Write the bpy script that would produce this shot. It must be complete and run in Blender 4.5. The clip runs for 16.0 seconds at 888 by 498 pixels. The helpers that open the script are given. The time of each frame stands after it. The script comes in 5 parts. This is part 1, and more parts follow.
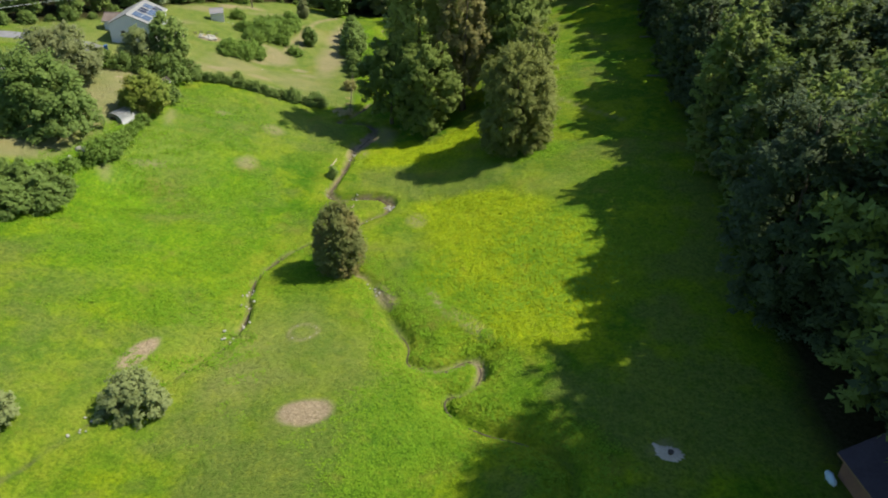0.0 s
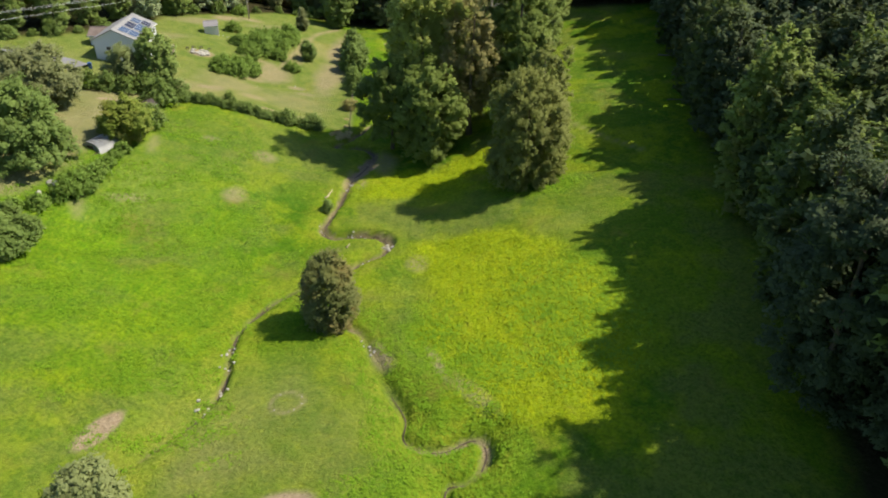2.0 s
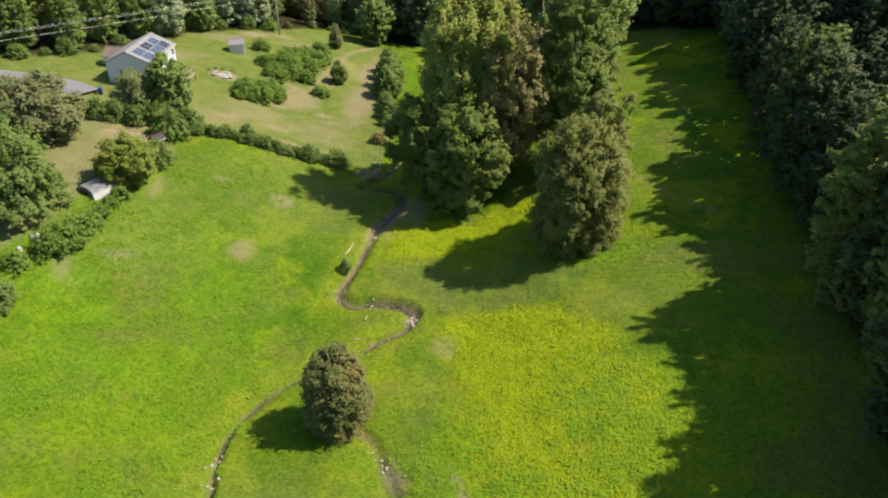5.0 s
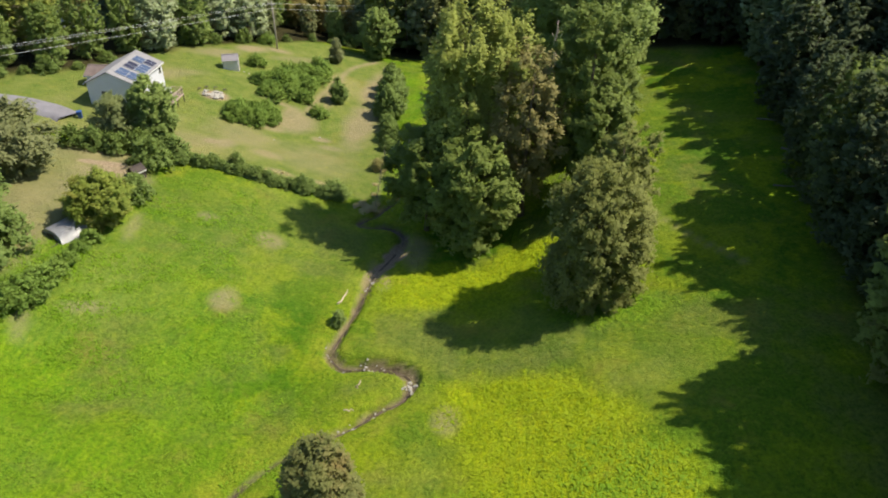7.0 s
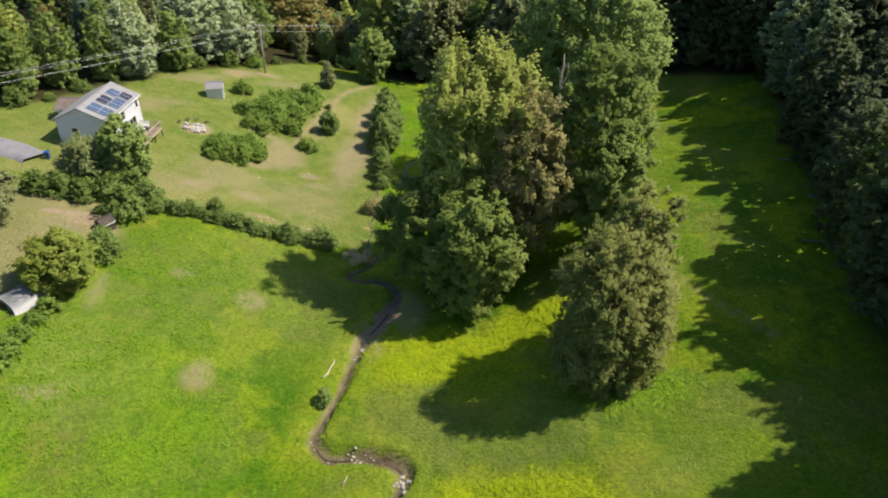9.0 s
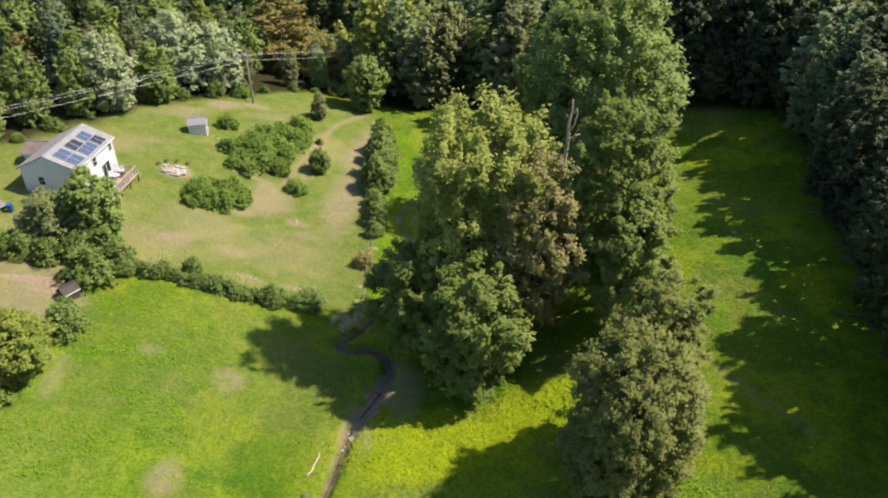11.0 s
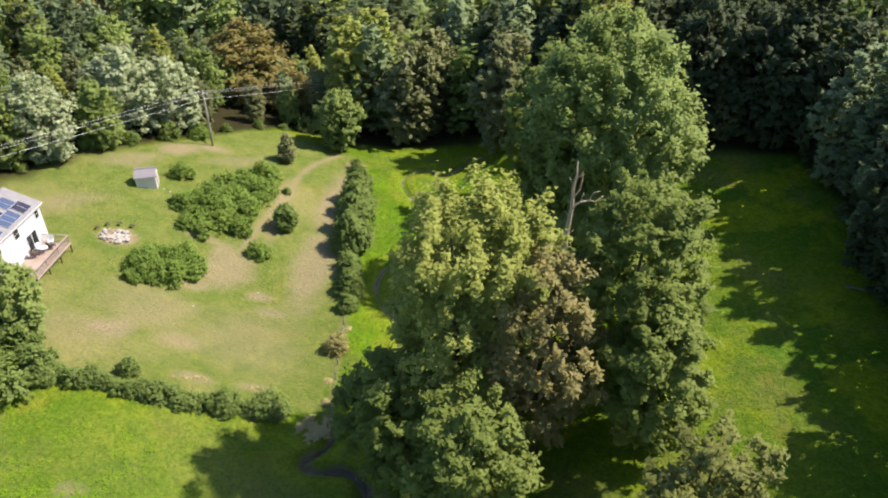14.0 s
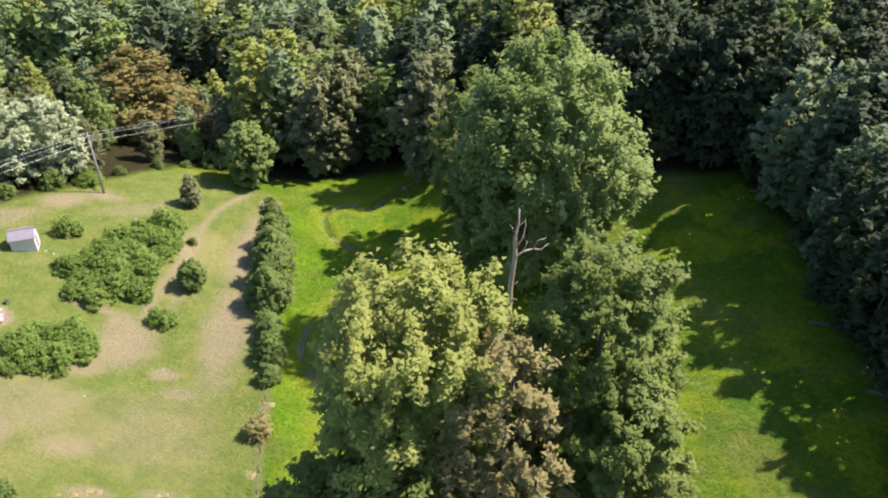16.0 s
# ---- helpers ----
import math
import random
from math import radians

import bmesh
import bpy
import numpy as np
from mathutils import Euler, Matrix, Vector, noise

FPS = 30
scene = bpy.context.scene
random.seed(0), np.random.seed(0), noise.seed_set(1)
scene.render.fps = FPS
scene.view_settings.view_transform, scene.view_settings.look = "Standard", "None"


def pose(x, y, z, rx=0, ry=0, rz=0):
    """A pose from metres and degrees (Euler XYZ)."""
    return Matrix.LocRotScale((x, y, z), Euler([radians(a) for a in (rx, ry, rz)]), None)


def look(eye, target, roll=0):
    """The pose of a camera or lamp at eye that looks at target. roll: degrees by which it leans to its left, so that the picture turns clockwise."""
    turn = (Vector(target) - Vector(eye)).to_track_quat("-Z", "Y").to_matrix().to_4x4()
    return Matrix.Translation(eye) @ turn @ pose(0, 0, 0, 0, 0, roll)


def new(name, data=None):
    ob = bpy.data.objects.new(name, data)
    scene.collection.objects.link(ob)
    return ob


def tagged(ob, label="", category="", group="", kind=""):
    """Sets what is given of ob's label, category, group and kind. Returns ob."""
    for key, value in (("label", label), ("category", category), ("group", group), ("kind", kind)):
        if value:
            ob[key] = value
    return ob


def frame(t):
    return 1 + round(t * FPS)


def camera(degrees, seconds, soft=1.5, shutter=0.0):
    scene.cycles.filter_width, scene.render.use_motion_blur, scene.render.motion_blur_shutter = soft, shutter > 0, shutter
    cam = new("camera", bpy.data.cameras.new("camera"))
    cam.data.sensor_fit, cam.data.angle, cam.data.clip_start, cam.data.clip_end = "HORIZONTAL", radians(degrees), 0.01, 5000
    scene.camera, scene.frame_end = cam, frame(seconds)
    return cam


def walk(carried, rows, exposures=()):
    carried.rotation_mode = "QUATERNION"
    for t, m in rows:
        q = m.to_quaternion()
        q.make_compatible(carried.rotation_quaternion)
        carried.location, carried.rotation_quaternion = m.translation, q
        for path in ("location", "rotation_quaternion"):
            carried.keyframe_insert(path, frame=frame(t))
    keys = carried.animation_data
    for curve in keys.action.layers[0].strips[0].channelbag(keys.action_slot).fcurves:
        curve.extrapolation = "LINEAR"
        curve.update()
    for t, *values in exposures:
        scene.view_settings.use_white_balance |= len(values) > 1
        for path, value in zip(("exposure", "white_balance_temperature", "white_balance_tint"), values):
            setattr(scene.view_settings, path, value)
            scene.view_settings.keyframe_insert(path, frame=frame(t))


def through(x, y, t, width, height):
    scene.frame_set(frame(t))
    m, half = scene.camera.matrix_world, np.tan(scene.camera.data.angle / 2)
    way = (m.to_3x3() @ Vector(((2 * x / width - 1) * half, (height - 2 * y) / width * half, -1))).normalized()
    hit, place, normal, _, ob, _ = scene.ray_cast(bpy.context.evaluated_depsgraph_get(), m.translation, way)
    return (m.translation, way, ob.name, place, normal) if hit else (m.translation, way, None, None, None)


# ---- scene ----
cam = camera(63.5, 16.0, soft=2.0)
METRES, EYE, TILT, LEAN, TURN = 82.0, 49.6, -33.5, 0.0, 0.0
ROWS = [
    (0.0, 0.0, 0.0, 0.0, -0.0, -0.0, 0.0),
    (0.5, 0.0018, 0.025, 0.0162, -0.08, -0.0, 0.04),
    (1.0, 0.0032, 0.05, 0.0326, -0.13, 0.01, 0.07),
    (1.5, 0.0038, 0.0748, 0.0489, 0.06, 0.04, -0.1),
    (2.0, 0.0042, 0.0991, 0.0659, 0.49, 0.03, -0.36),
    (2.5, 0.0048, 0.1241, 0.0823, 1.11, 0.05, -0.75),
    (3.0, 0.0058, 0.149, 0.0994, 1.47, 0.03, -0.96),
    (3.5, 0.0055, 0.1737, 0.1163, 1.88, 0.01, -1.25),
    (4.0, 0.0071, 0.1992, 0.133, 2.52, -0.01, -1.61),
    (6.5, 0.003, 0.326, 0.2163, 4.08, -0.13, -2.76),
    (7.0, 0.0014, 0.3505, 0.2346, 4.06, -0.13, -2.75),
    (7.5, -0.0007, 0.3737, 0.2544, 4.01, -0.13, -2.76),
    (8.0, -0.0032, 0.3968, 0.275, 3.97, -0.13, -2.76),
    (8.5, -0.0056, 0.4199, 0.2961, 3.93, -0.15, -2.74),
    (9.0, -0.0078, 0.4431, 0.3175, 3.9, -0.14, -2.75),
    (11.5, -0.0198, 0.5612, 0.4283, 3.77, -0.13, -2.71),
    (12.0, -0.0222, 0.5877, 0.4467, 3.74, -0.11, -2.71),
    (12.5, -0.0245, 0.6146, 0.4643, 3.71, -0.12, -2.7),
    (13.0, -0.0275, 0.6412, 0.4821, 3.68, -0.1, -2.68),
    (13.5, -0.0301, 0.6678, 0.5007, 3.67, -0.08, -2.67),
    (14.0, -0.0321, 0.6946, 0.5187, 2.53, -0.03, -1.95),
    (14.5, -0.0347, 0.7217, 0.536, 0.83, 0.04, -0.9),
    (15.0, -0.0371, 0.749, 0.5536, -0.82, 0.06, 0.17),
    (15.5, -0.0386, 0.7759, 0.5711, -2.06, 0.06, 0.96),
    (16.0, -0.0393, 0.8031, 0.5885, -3.3, 0.06, 1.8),
]
EXPOSURE = [(0, 0.18, 6150, 1), (2.5, 0.24, 6350, 7), (4, 0.24, 6350, 9), (8, 0.22, 6300, 9), (12, 0.46, 6250, 16), (14.5, 0.5, 6150, 18), (16, 0.66, 5850, 26)]
walk(cam, [(t, pose(0, 0, EYE, TILT, LEAN, TURN) @ pose(METRES * x, METRES * y, METRES * z, 90 + pitch, roll, yaw)) for t, x, y, z, yaw, pitch, roll in ROWS], EXPOSURE)

# ---- world and sun ----
SUN_AZ, SUN_EL = 14.0, 50.0          # degrees: from +x towards +y, and above the horizon
to_sun = Vector((math.cos(radians(SUN_AZ)) * math.cos(radians(SUN_EL)), math.sin(radians(SUN_AZ)) * math.cos(radians(SUN_EL)), math.sin(radians(SUN_EL))))
world = bpy.data.worlds.new("world")
scene.world = world
world.use_nodes = True
wn = world.node_tree.nodes
sky = wn.new("ShaderNodeTexSky")
sky.sky_type, sky.sun_disc = "NISHITA", False
sky.ozone_density = 3.0
sky.sun_elevation, sky.sun_rotation = radians(SUN_EL), radians(90 - SUN_AZ)
wn["Background"].inputs["Strength"].default_value = 0.108
world.node_tree.links.new(sky.outputs[0], wn["Background"].inputs["Color"])
sun_data = bpy.data.lights.new("sun", "SUN")
sun_data.energy, sun_data.angle, sun_data.color = 5.0, radians(0.8), (1.0, 0.88, 0.68)
sun = new("sun", sun_data)
sun.matrix_world = look(tuple(to_sun * 300), (0, 0, 0))

# ---- land form ----


def vnoise(x, y, size, seed=0):
    """Smooth value noise, 0 to 1, over numpy arrays."""
    u, v = np.asarray(x, float) / size + 37.1 * seed, np.asarray(y, float) / size - 11.7 * seed
    i, j = np.floor(u), np.floor(v)
    a, b = u - i, v - j
    a, b = a * a * (3 - 2 * a), b * b * (3 - 2 * b)

    def h(p, q):
        s = np.sin(p * 127.1 + q * 311.7 + seed * 7.3) * 43758.5453
        return s - np.floor(s)
    return (h(i, j) * (1 - a) + h(i + 1, j) * a) * (1 - b) + (h(i, j + 1) * (1 - a) + h(i + 1, j + 1) * a) * b


def soft(u, w):
    return w * np.logaddexp(0, u / w)


MOUNDS = [(-36, 120, 7, 1.3), (-47, 99, 8, 1.4), (-37, 79, 8, -1.4), (-12, 42, 10, 1.4), (-33, 140, 6, -0.9)]


def land(x, y):
    """Height of the land, without the stream beds."""
    x, y = np.asarray(x, float), np.asarray(y, float)
    v = np.clip((y - 100) / 100, -1.2, 1.4)
    l = 60 * np.tanh(soft(-x - 22, 2.0) / 60)
    r = 30 * np.tanh(soft(x + 2, 2.0) / 30)
    z = 0.4935 - 3.971 * v + l * (0.2901 - 0.0613 * v) + r * (0.283 + 0.2246 * v)
    for bx, by, s, a in MOUNDS:
        z = z + a * np.exp(-((x - bx) ** 2 + (y - by) ** 2) / (2 * s * s))
    fall = 9 * np.tanh(soft(y - 190, 6.0) * 0.2 / 9)
    return z - fall / (1 + np.exp((x + 18) / 6))


STREAM = [(6, 190), (-3.9, 184.4), (-7.9, 178.2), (-11, 180.4), (-13.6, 179.2), (-15.1, 175.6), (-13, 169.9), (-9.7, 166.8), (-6, 163.5), (-6.5, 158),
          (-12.3, 152.4), (-15, 148.5), (-15.2, 144.3), (-13.6, 140.4), (-11.2, 136.5), (-11.5, 130), (-14, 124), (-16.4, 117.9), (-18.3, 115.7), (-17, 114.7), (-14, 114.8), (-12, 113.1), (-11.8, 109.8),
          (-12.7, 106.7), (-14.1, 102.6), (-14.8, 96.3), (-15.6, 91.7), (-16.1, 88.6), (-14.5, 86.9), (-11.9, 87.1), (-8.6, 86.6), (-7.3, 85), (-8, 82.5),
          (-9.8, 80.9), (-11.6, 79), (-14.2, 76.8), (-17.4, 73.9), (-20.1, 69.7), (-21.4, 66.5), (-21.3, 63), (-20.7, 59.5), (-21.3, 54.6), (-24.8, 47.8), (-27.8, 43), (-31, 37), (-36, 28)]
BRANCH = [(-11.5, 68.5), (-8.8, 66.4), (-7.2, 63), (-5.4, 58.6), (-3.6, 55), (-3.6, 52.4), (-2.2, 51), (0.1, 50.9), (1.9, 51.9), (3.1, 51.8), (3.5, 50.2), (2.8, 48.2), (1.7, 47.2), (0.3, 46.9), (0.2, 45.4),
          (1.7, 43.6), (3.8, 42.2), (6.7, 41), (8.9, 39.6), (10.1, 38.2), (10.2, 36.4), (9.8, 33), (9, 20)]


def smooth_line(pts, step=0.4):
    """A Catmull-Rom line through the points, as an array of places a step apart."""
    p = np.array(pts, float)
    p = np.vstack([2 * p[0] - p[1], p, 2 * p[-1] - p[-2]])
    out = []
    for a, b, c, d in zip(p, p[1:], p[2:], p[3:]):
        n = max(2, int(np.linalg.norm(c - b) / step))
        t = (np.arange(n) / n)[:, None]
        out.append(0.5 * (2 * b + (c - a) * t + (2 * a - 5 * b + 4 * c - d) * t ** 2 + (3 * b - a - 3 * c + d) * t ** 3))
    return np.vstack(out)


LINES = [smooth_line(STREAM), smooth_line(BRANCH)]


def to_line(x, y, line):
    """Distance of many places to a line of many places."""
    best = np.full(x.shape, 1e6)
    for k in range(0, len(line), 40):
        seg = line[k:k + 41]
        lo, hi = seg.min(0) - 7, seg.max(0) + 7
        m = (x > lo[0]) & (x < hi[0]) & (y > lo[1]) & (y < hi[1])
        if m.any():
            d = np.sqrt(((np.stack([x[m], y[m]], -1)[:, None] - seg[None]) ** 2).sum(-1)).min(1)
            best[m] = np.minimum(best[m], d)
    return best


def bed_1(x, y):
    """Half the width of the stream's bed, and how deep its banks stand."""
    w = (0.34 + 0.3 * vnoise(x, y, 3, 8)) * np.clip((y - 20) / 70, 0.5, 1) + 0.6 * np.exp(-((y - 107) / 7) ** 2)
    w = w * (1 - 0.35 * np.clip((y - 122) / 6, 0, 1)) + 0.4 * np.exp(-((y - 86.2) / 2.0) ** 2)
    fade = np.clip((y - 44) / 10, 0.15, 1) * (1 - 0.55 * np.exp(-((y - 72) / 4) ** 2))
    deep = 1 - 0.55 * np.exp(-((y - 106.5) / 5) ** 4) - 0.4 * np.clip((y - 122) / 6, 0, 1) + 0.4 * np.exp(-((y - 86.2) / 2.2) ** 2)
    return w, fade, deep


def bed_2(x, y):
    """The same for the side ditch, which winds in a sunken strip of its own."""
    w = 0.26 + 0.34 * vnoise(x, y, 4, 9)
    low = np.clip((y - 26) / 10, 0, 1) * np.clip((70 - y) / 14, 0.25, 1)
    return w, low


def surface(x, y):
    """Height of the ground with its beds, tussocks and hollows."""
    x, y = np.atleast_1d(np.asarray(x, float)), np.atleast_1d(np.asarray(y, float))
    near = np.clip((100 - np.abs(x)) / 10, 0, 1) * np.clip((y - 5) / 10, 0, 1) * np.clip((220 - y) / 10, 0, 1)
    mown = 1 / (1 + np.exp((y - 119) * -1.2)) / (1 + np.exp((x + 19) * 1.2))
    z = land(x, y) + near * (0.45 * (vnoise(0.8 * x + 0.6 * y, 0.8 * y - 0.6 * x, 9, 5) - 0.5) + (0.24 - 0.18 * mown) * (vnoise(0.5 * x - 0.87 * y, 0.87 * x + 0.5 * y, 2.1, 6) - 0.5) + (0.14 - 0.12 * mown) * (vnoise(0.9 * x + 0.4 * y, 0.9 * y - 0.4 * x, 0.95, 7) - 0.5))
    d1, d2 = to_line(x, y, LINES[0]), to_line(x, y, LINES[1])
    w1, fade, deep = bed_1(x, y)
    w2, low = bed_2(x, y)
    z = z - 0.72 * fade * deep * np.exp(-(d1 / (w1 + 0.12)) ** 4) - 0.18 * np.exp(-(d1 / 1.6) ** 2)
    side = d2 + 1.1 * (vnoise(x, y, 3.1, 13) - 0.5)
    return z - low * (0.62 * np.exp(-(np.maximum(side, 0) / 2.0) ** 4) + 0.2 * np.exp(-(d2 / 3.2) ** 2)) - (0.35 + 0.35 * low) * np.exp(-(d2 / (w2 + 0.22)) ** 4)


def at_ground(x, y):
    return float(surface(x, y)[0])


# ---- materials ----


def material(name):
    m = bpy.data.materials.new(name)
    m.use_nodes = True
    t = m.node_tree
    return m, t, t.nodes["Principled BSDF"]


def node(t, kind, **values):
    n = t.nodes.new(kind)
    for key, v in values.items():
        n.inputs[key.replace("_", " ")].default_value = v
    return n


def noise_node(t, scale, detail=4.0, rough=0.6, coord="Object"):
    tc = t.nodes.new("ShaderNodeTexCoord")
    n = node(t, "ShaderNodeTexNoise", Scale=scale, Detail=detail, Roughness=rough)
    t.links.new(tc.outputs[coord], n.inputs["Vector"])
    return n.outputs["Fac"]


def mixed(t, fac, a, b, blend="MIX"):
    n = t.nodes.new("ShaderNodeMix")
    n.data_type, n.blend_type = "RGBA", blend
    for sock, v in ((n.inputs[0], fac), (n.inputs[6], a), (n.inputs[7], b)):
        if isinstance(v, bpy.types.NodeSocket):
            t.links.new(v, sock)
        elif sock == n.inputs[0]:
            sock.default_value = v
        else:
            sock.default_value = (*v, 1)
    return n.outputs[2]


def ramped(t, value, lo, hi):
    n = t.nodes.new("ShaderNodeMapRange")
    n.inputs["From Min"].default_value, n.inputs["From Max"].default_value = lo, hi
    t.links.new(value, n.inputs["Value"])
    return n.outputs["Result"]


def math_node(t, op, a, b):
    n = t.nodes.new("ShaderNodeMath")
    n.operation = op
    for sock, v in zip(n.inputs, (a, b)):
        if isinstance(v, bpy.types.NodeSocket):
            t.links.new(v, sock)
        else:
            sock.default_value = v
    return n.outputs[0]


def attribute(t, name):
    n = t.nodes.new("ShaderNodeAttribute")
    n.attribute_name = name
    return n.outputs["Fac"]


def bump(t, p, value, strength, distance):
    n = node(t, "ShaderNodeBump", Strength=strength, Distance=distance)
    t.links.new(value, n.inputs["Height"])
    t.links.new(n.outputs[0], p.inputs["Normal"])


def plain(name, a, b, scale, rough=0.7, metal=0.0, relief=0.0, coord="Object"):
    """A surface of two close colours, with grain at two scales."""
    m, t, p = material(name)
    fine, wide = noise_node(t, scale, 6, 0.65, coord), noise_node(t, scale * 0.13, 3, 0.5, coord)
    f = math_node(t, "MULTIPLY", math_node(t, "ADD", ramped(t, fine, 0.3, 0.7), ramped(t, wide, 0.3, 0.7)), 0.5)
    t.links.new(mixed(t, f, a, b), p.inputs["Base Color"])
    p.inputs["Roughness"].default_value, p.inputs["Metallic"].default_value = rough, metal
    if relief:
        bump(t, p, fine, 0.6, relief)
    return m


def foliage(name, dark, light, through=0.35, dry=None):
    """Leaves: colour by clump, by tree and by any shading painted into the tint, some light coming through."""
    m, t, p = material(name)
    info = t.nodes.new("ShaderNodeObjectInfo")
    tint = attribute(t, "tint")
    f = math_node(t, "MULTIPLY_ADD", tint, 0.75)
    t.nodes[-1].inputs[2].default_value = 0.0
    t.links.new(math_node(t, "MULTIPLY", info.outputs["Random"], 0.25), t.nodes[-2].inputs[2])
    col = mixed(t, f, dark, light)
    if dry:
        spot = noise_node(t, 0.35, 3, 0.6)
        col = mixed(t, math_node(t, "MULTIPLY", ramped(t, spot, 0.5, 0.66), 0.45), col, dry)
    t.links.new(col, p.inputs["Base Color"])
    p.inputs["Roughness"].default_value = 0.6
    p.inputs["Specular IOR Level"].default_value = 0.15
    tr = t.nodes.new("ShaderNodeBsdfTranslucent")
    t.links.new(mixed(t, 0.4, col, (0.26, 0.33, 0.07)), tr.inputs["Color"])
    mix = t.nodes.new("ShaderNodeMixShader")
    mix.inputs[0].default_value = min(0.45, through * 1.2)
    t.links.new(p.outputs[0], mix.inputs[1])
    t.links.new(tr.outputs[0], mix.inputs[2])
    t.links.new(mix.outputs[0], t.nodes["Material Output"].inputs["Surface"])
    return m


BARK = plain("bark", (0.10, 0.075, 0.055), (0.2, 0.165, 0.13), 6, 0.9, 0, 0.03)
PALE_BARK = plain("weathered_wood", (0.48, 0.37, 0.28), (0.7, 0.57, 0.46), 5, 0.85, 0, 0.02)
LEAF_OAK = foliage("leaf_deep_green", (0.146, 0.204, 0.042), (0.303, 0.375, 0.092), 0.32)
LEAF_POPLAR = foliage("leaf_yellow_green", (0.268, 0.318, 0.06), (0.475, 0.515, 0.132), 0.3)
LEAF_BROWN = foliage("leaf_browning", (0.25, 0.228, 0.084), (0.45, 0.4, 0.155), 0.3)
LEAF_OLIVE = foliage("leaf_olive_grey", (0.179, 0.209, 0.081), (0.337, 0.352, 0.165), 0.3)
LEAF_MAPLE = foliage("leaf_maple", (0.18, 0.258, 0.06), (0.375, 0.47, 0.138), 0.3)
LEAF_SILVER = foliage("leaf_silver", (0.35, 0.42, 0.22), (0.66, 0.72, 0.45), 0.3)
LEAF_RUST = foliage("leaf_rust", (0.25, 0.215, 0.07), (0.41, 0.345, 0.12), 0.3)
LEAF_HEDGE = foliage("leaf_hedge", (0.136, 0.209, 0.048), (0.284, 0.374, 0.103), 0.3)
LEAF_BRAMBLE = foliage("leaf_bramble", (0.148, 0.250, 0.040), (0.296, 0.410, 0.085), 0.3)
LEAF_CEDAR = foliage("leaf_cedar", (0.13, 0.16, 0.05), (0.3, 0.3, 0.1), 0.25, dry=(0.42, 0.26, 0.11))
# oak leaves darkened in two strengths, for the wood's side turned from the sun
LEAF_WOOD_SHADE = foliage("leaf_wood_shaded", (0.046, 0.069, 0.032), (0.126, 0.163, 0.074), 0.2)
LEAF_WOOD_HALF_SHADE = foliage("leaf_wood_half_shaded", (0.054, 0.082, 0.031), (0.147, 0.187, 0.068), 0.25)
LEAF_PALE = foliage("leaf_pale_grey_green", (0.2, 0.24, 0.09), (0.37, 0.41, 0.17), 0.3)
LEAF_CHERRY = foliage("leaf_bright_yellow_green", (0.170, 0.250, 0.039), (0.360, 0.400, 0.078), 0.3, dry=(0.38, 0.27, 0.07))
LEAF_ELM = foliage("leaf_brownish_olive", (0.168, 0.196, 0.052), (0.322, 0.345, 0.098), 0.3)
# maple leaves made paler and bluer: distance haze put into the colour
LEAF_HAZE = foliage("leaf_hazed_maple", (0.174, 0.243, 0.107), (0.359, 0.451, 0.238), 0.3)
LEAF_PINE = foliage("leaf_pine", (0.1, 0.16, 0.1), (0.22, 0.3, 0.2), 0.25)

# ---- the land ----


def ellipse(x, y, cx, cy, rx, ry, turn=0.0, edge=0.35):
    """1 inside a rough ellipse, falling to 0 across its edge."""
    c, s = math.cos(radians(turn)), math.sin(radians(turn))
    u, v = (x - cx) * c + (y - cy) * s, -(x - cx) * s + (y - cy) * c
    d = np.sqrt((u / rx) ** 2 + (v / ry) ** 2) + 0.35 * (vnoise(x, y, 2.2, 3) - 0.5) + 0.5 * (vnoise(x, y, 6, 4) - 0.5) * min(1, rx / 6)
    return np.clip((1 + edge - d) / (2 * edge), 0, 1)


def inside(x, y, poly, blur):
    """1 inside a polygon, with a soft edge."""
    n = len(poly)
    sign, dist = np.zeros(x.shape, bool), np.full(x.shape, 1e6)
    for k in range(n):
        (ax, ay), (bx, by) = poly[k], poly[(k + 1) % n]
        cross = ((ay > y) != (by > y)) & (x < (bx - ax) * (y - ay) / ((by - ay) or 1e-9) + ax)
        sign ^= cross
        h = np.clip(((x - ax) * (bx - ax) + (y - ay) * (by - ay)) / ((bx - ax) ** 2 + (by - ay) ** 2), 0, 1)
        dist = np.minimum(dist, np.hypot(x - ax - h * (bx - ax), y - ay - h * (by - ay)))
    return np.clip(0.5 + np.where(sign, dist, -dist) / (2 * blur), 0, 1)


EDGE = [(26, 10), (29, 43), (32, 60), (35, 82), (36.5, 100), (38.5, 123), (42, 150), (42, 162), (27, 167), (22, 180), (14, 186), (-6, 190), (-22, 188)]   # the wood's edge
LAWN = [(-17.2, 121), (-18.3, 138), (-21, 168), (-23, 184), (-38, 189), (-51, 176), (-64, 163), (-80, 150), (-80, 122), (-55, 120.5), (-43, 119.5), (-30, 120)]
YARD = [(-45.5, 99), (-47, 92), (-51, 82), (-62, 74), (-75, 80), (-72, 118), (-50, 118), (-44, 112)]


def spaced(ranges):
    out = [np.arange(a, b, s) for a, b, s in ranges]
    return np.unique(np.round(np.concatenate(out), 3))


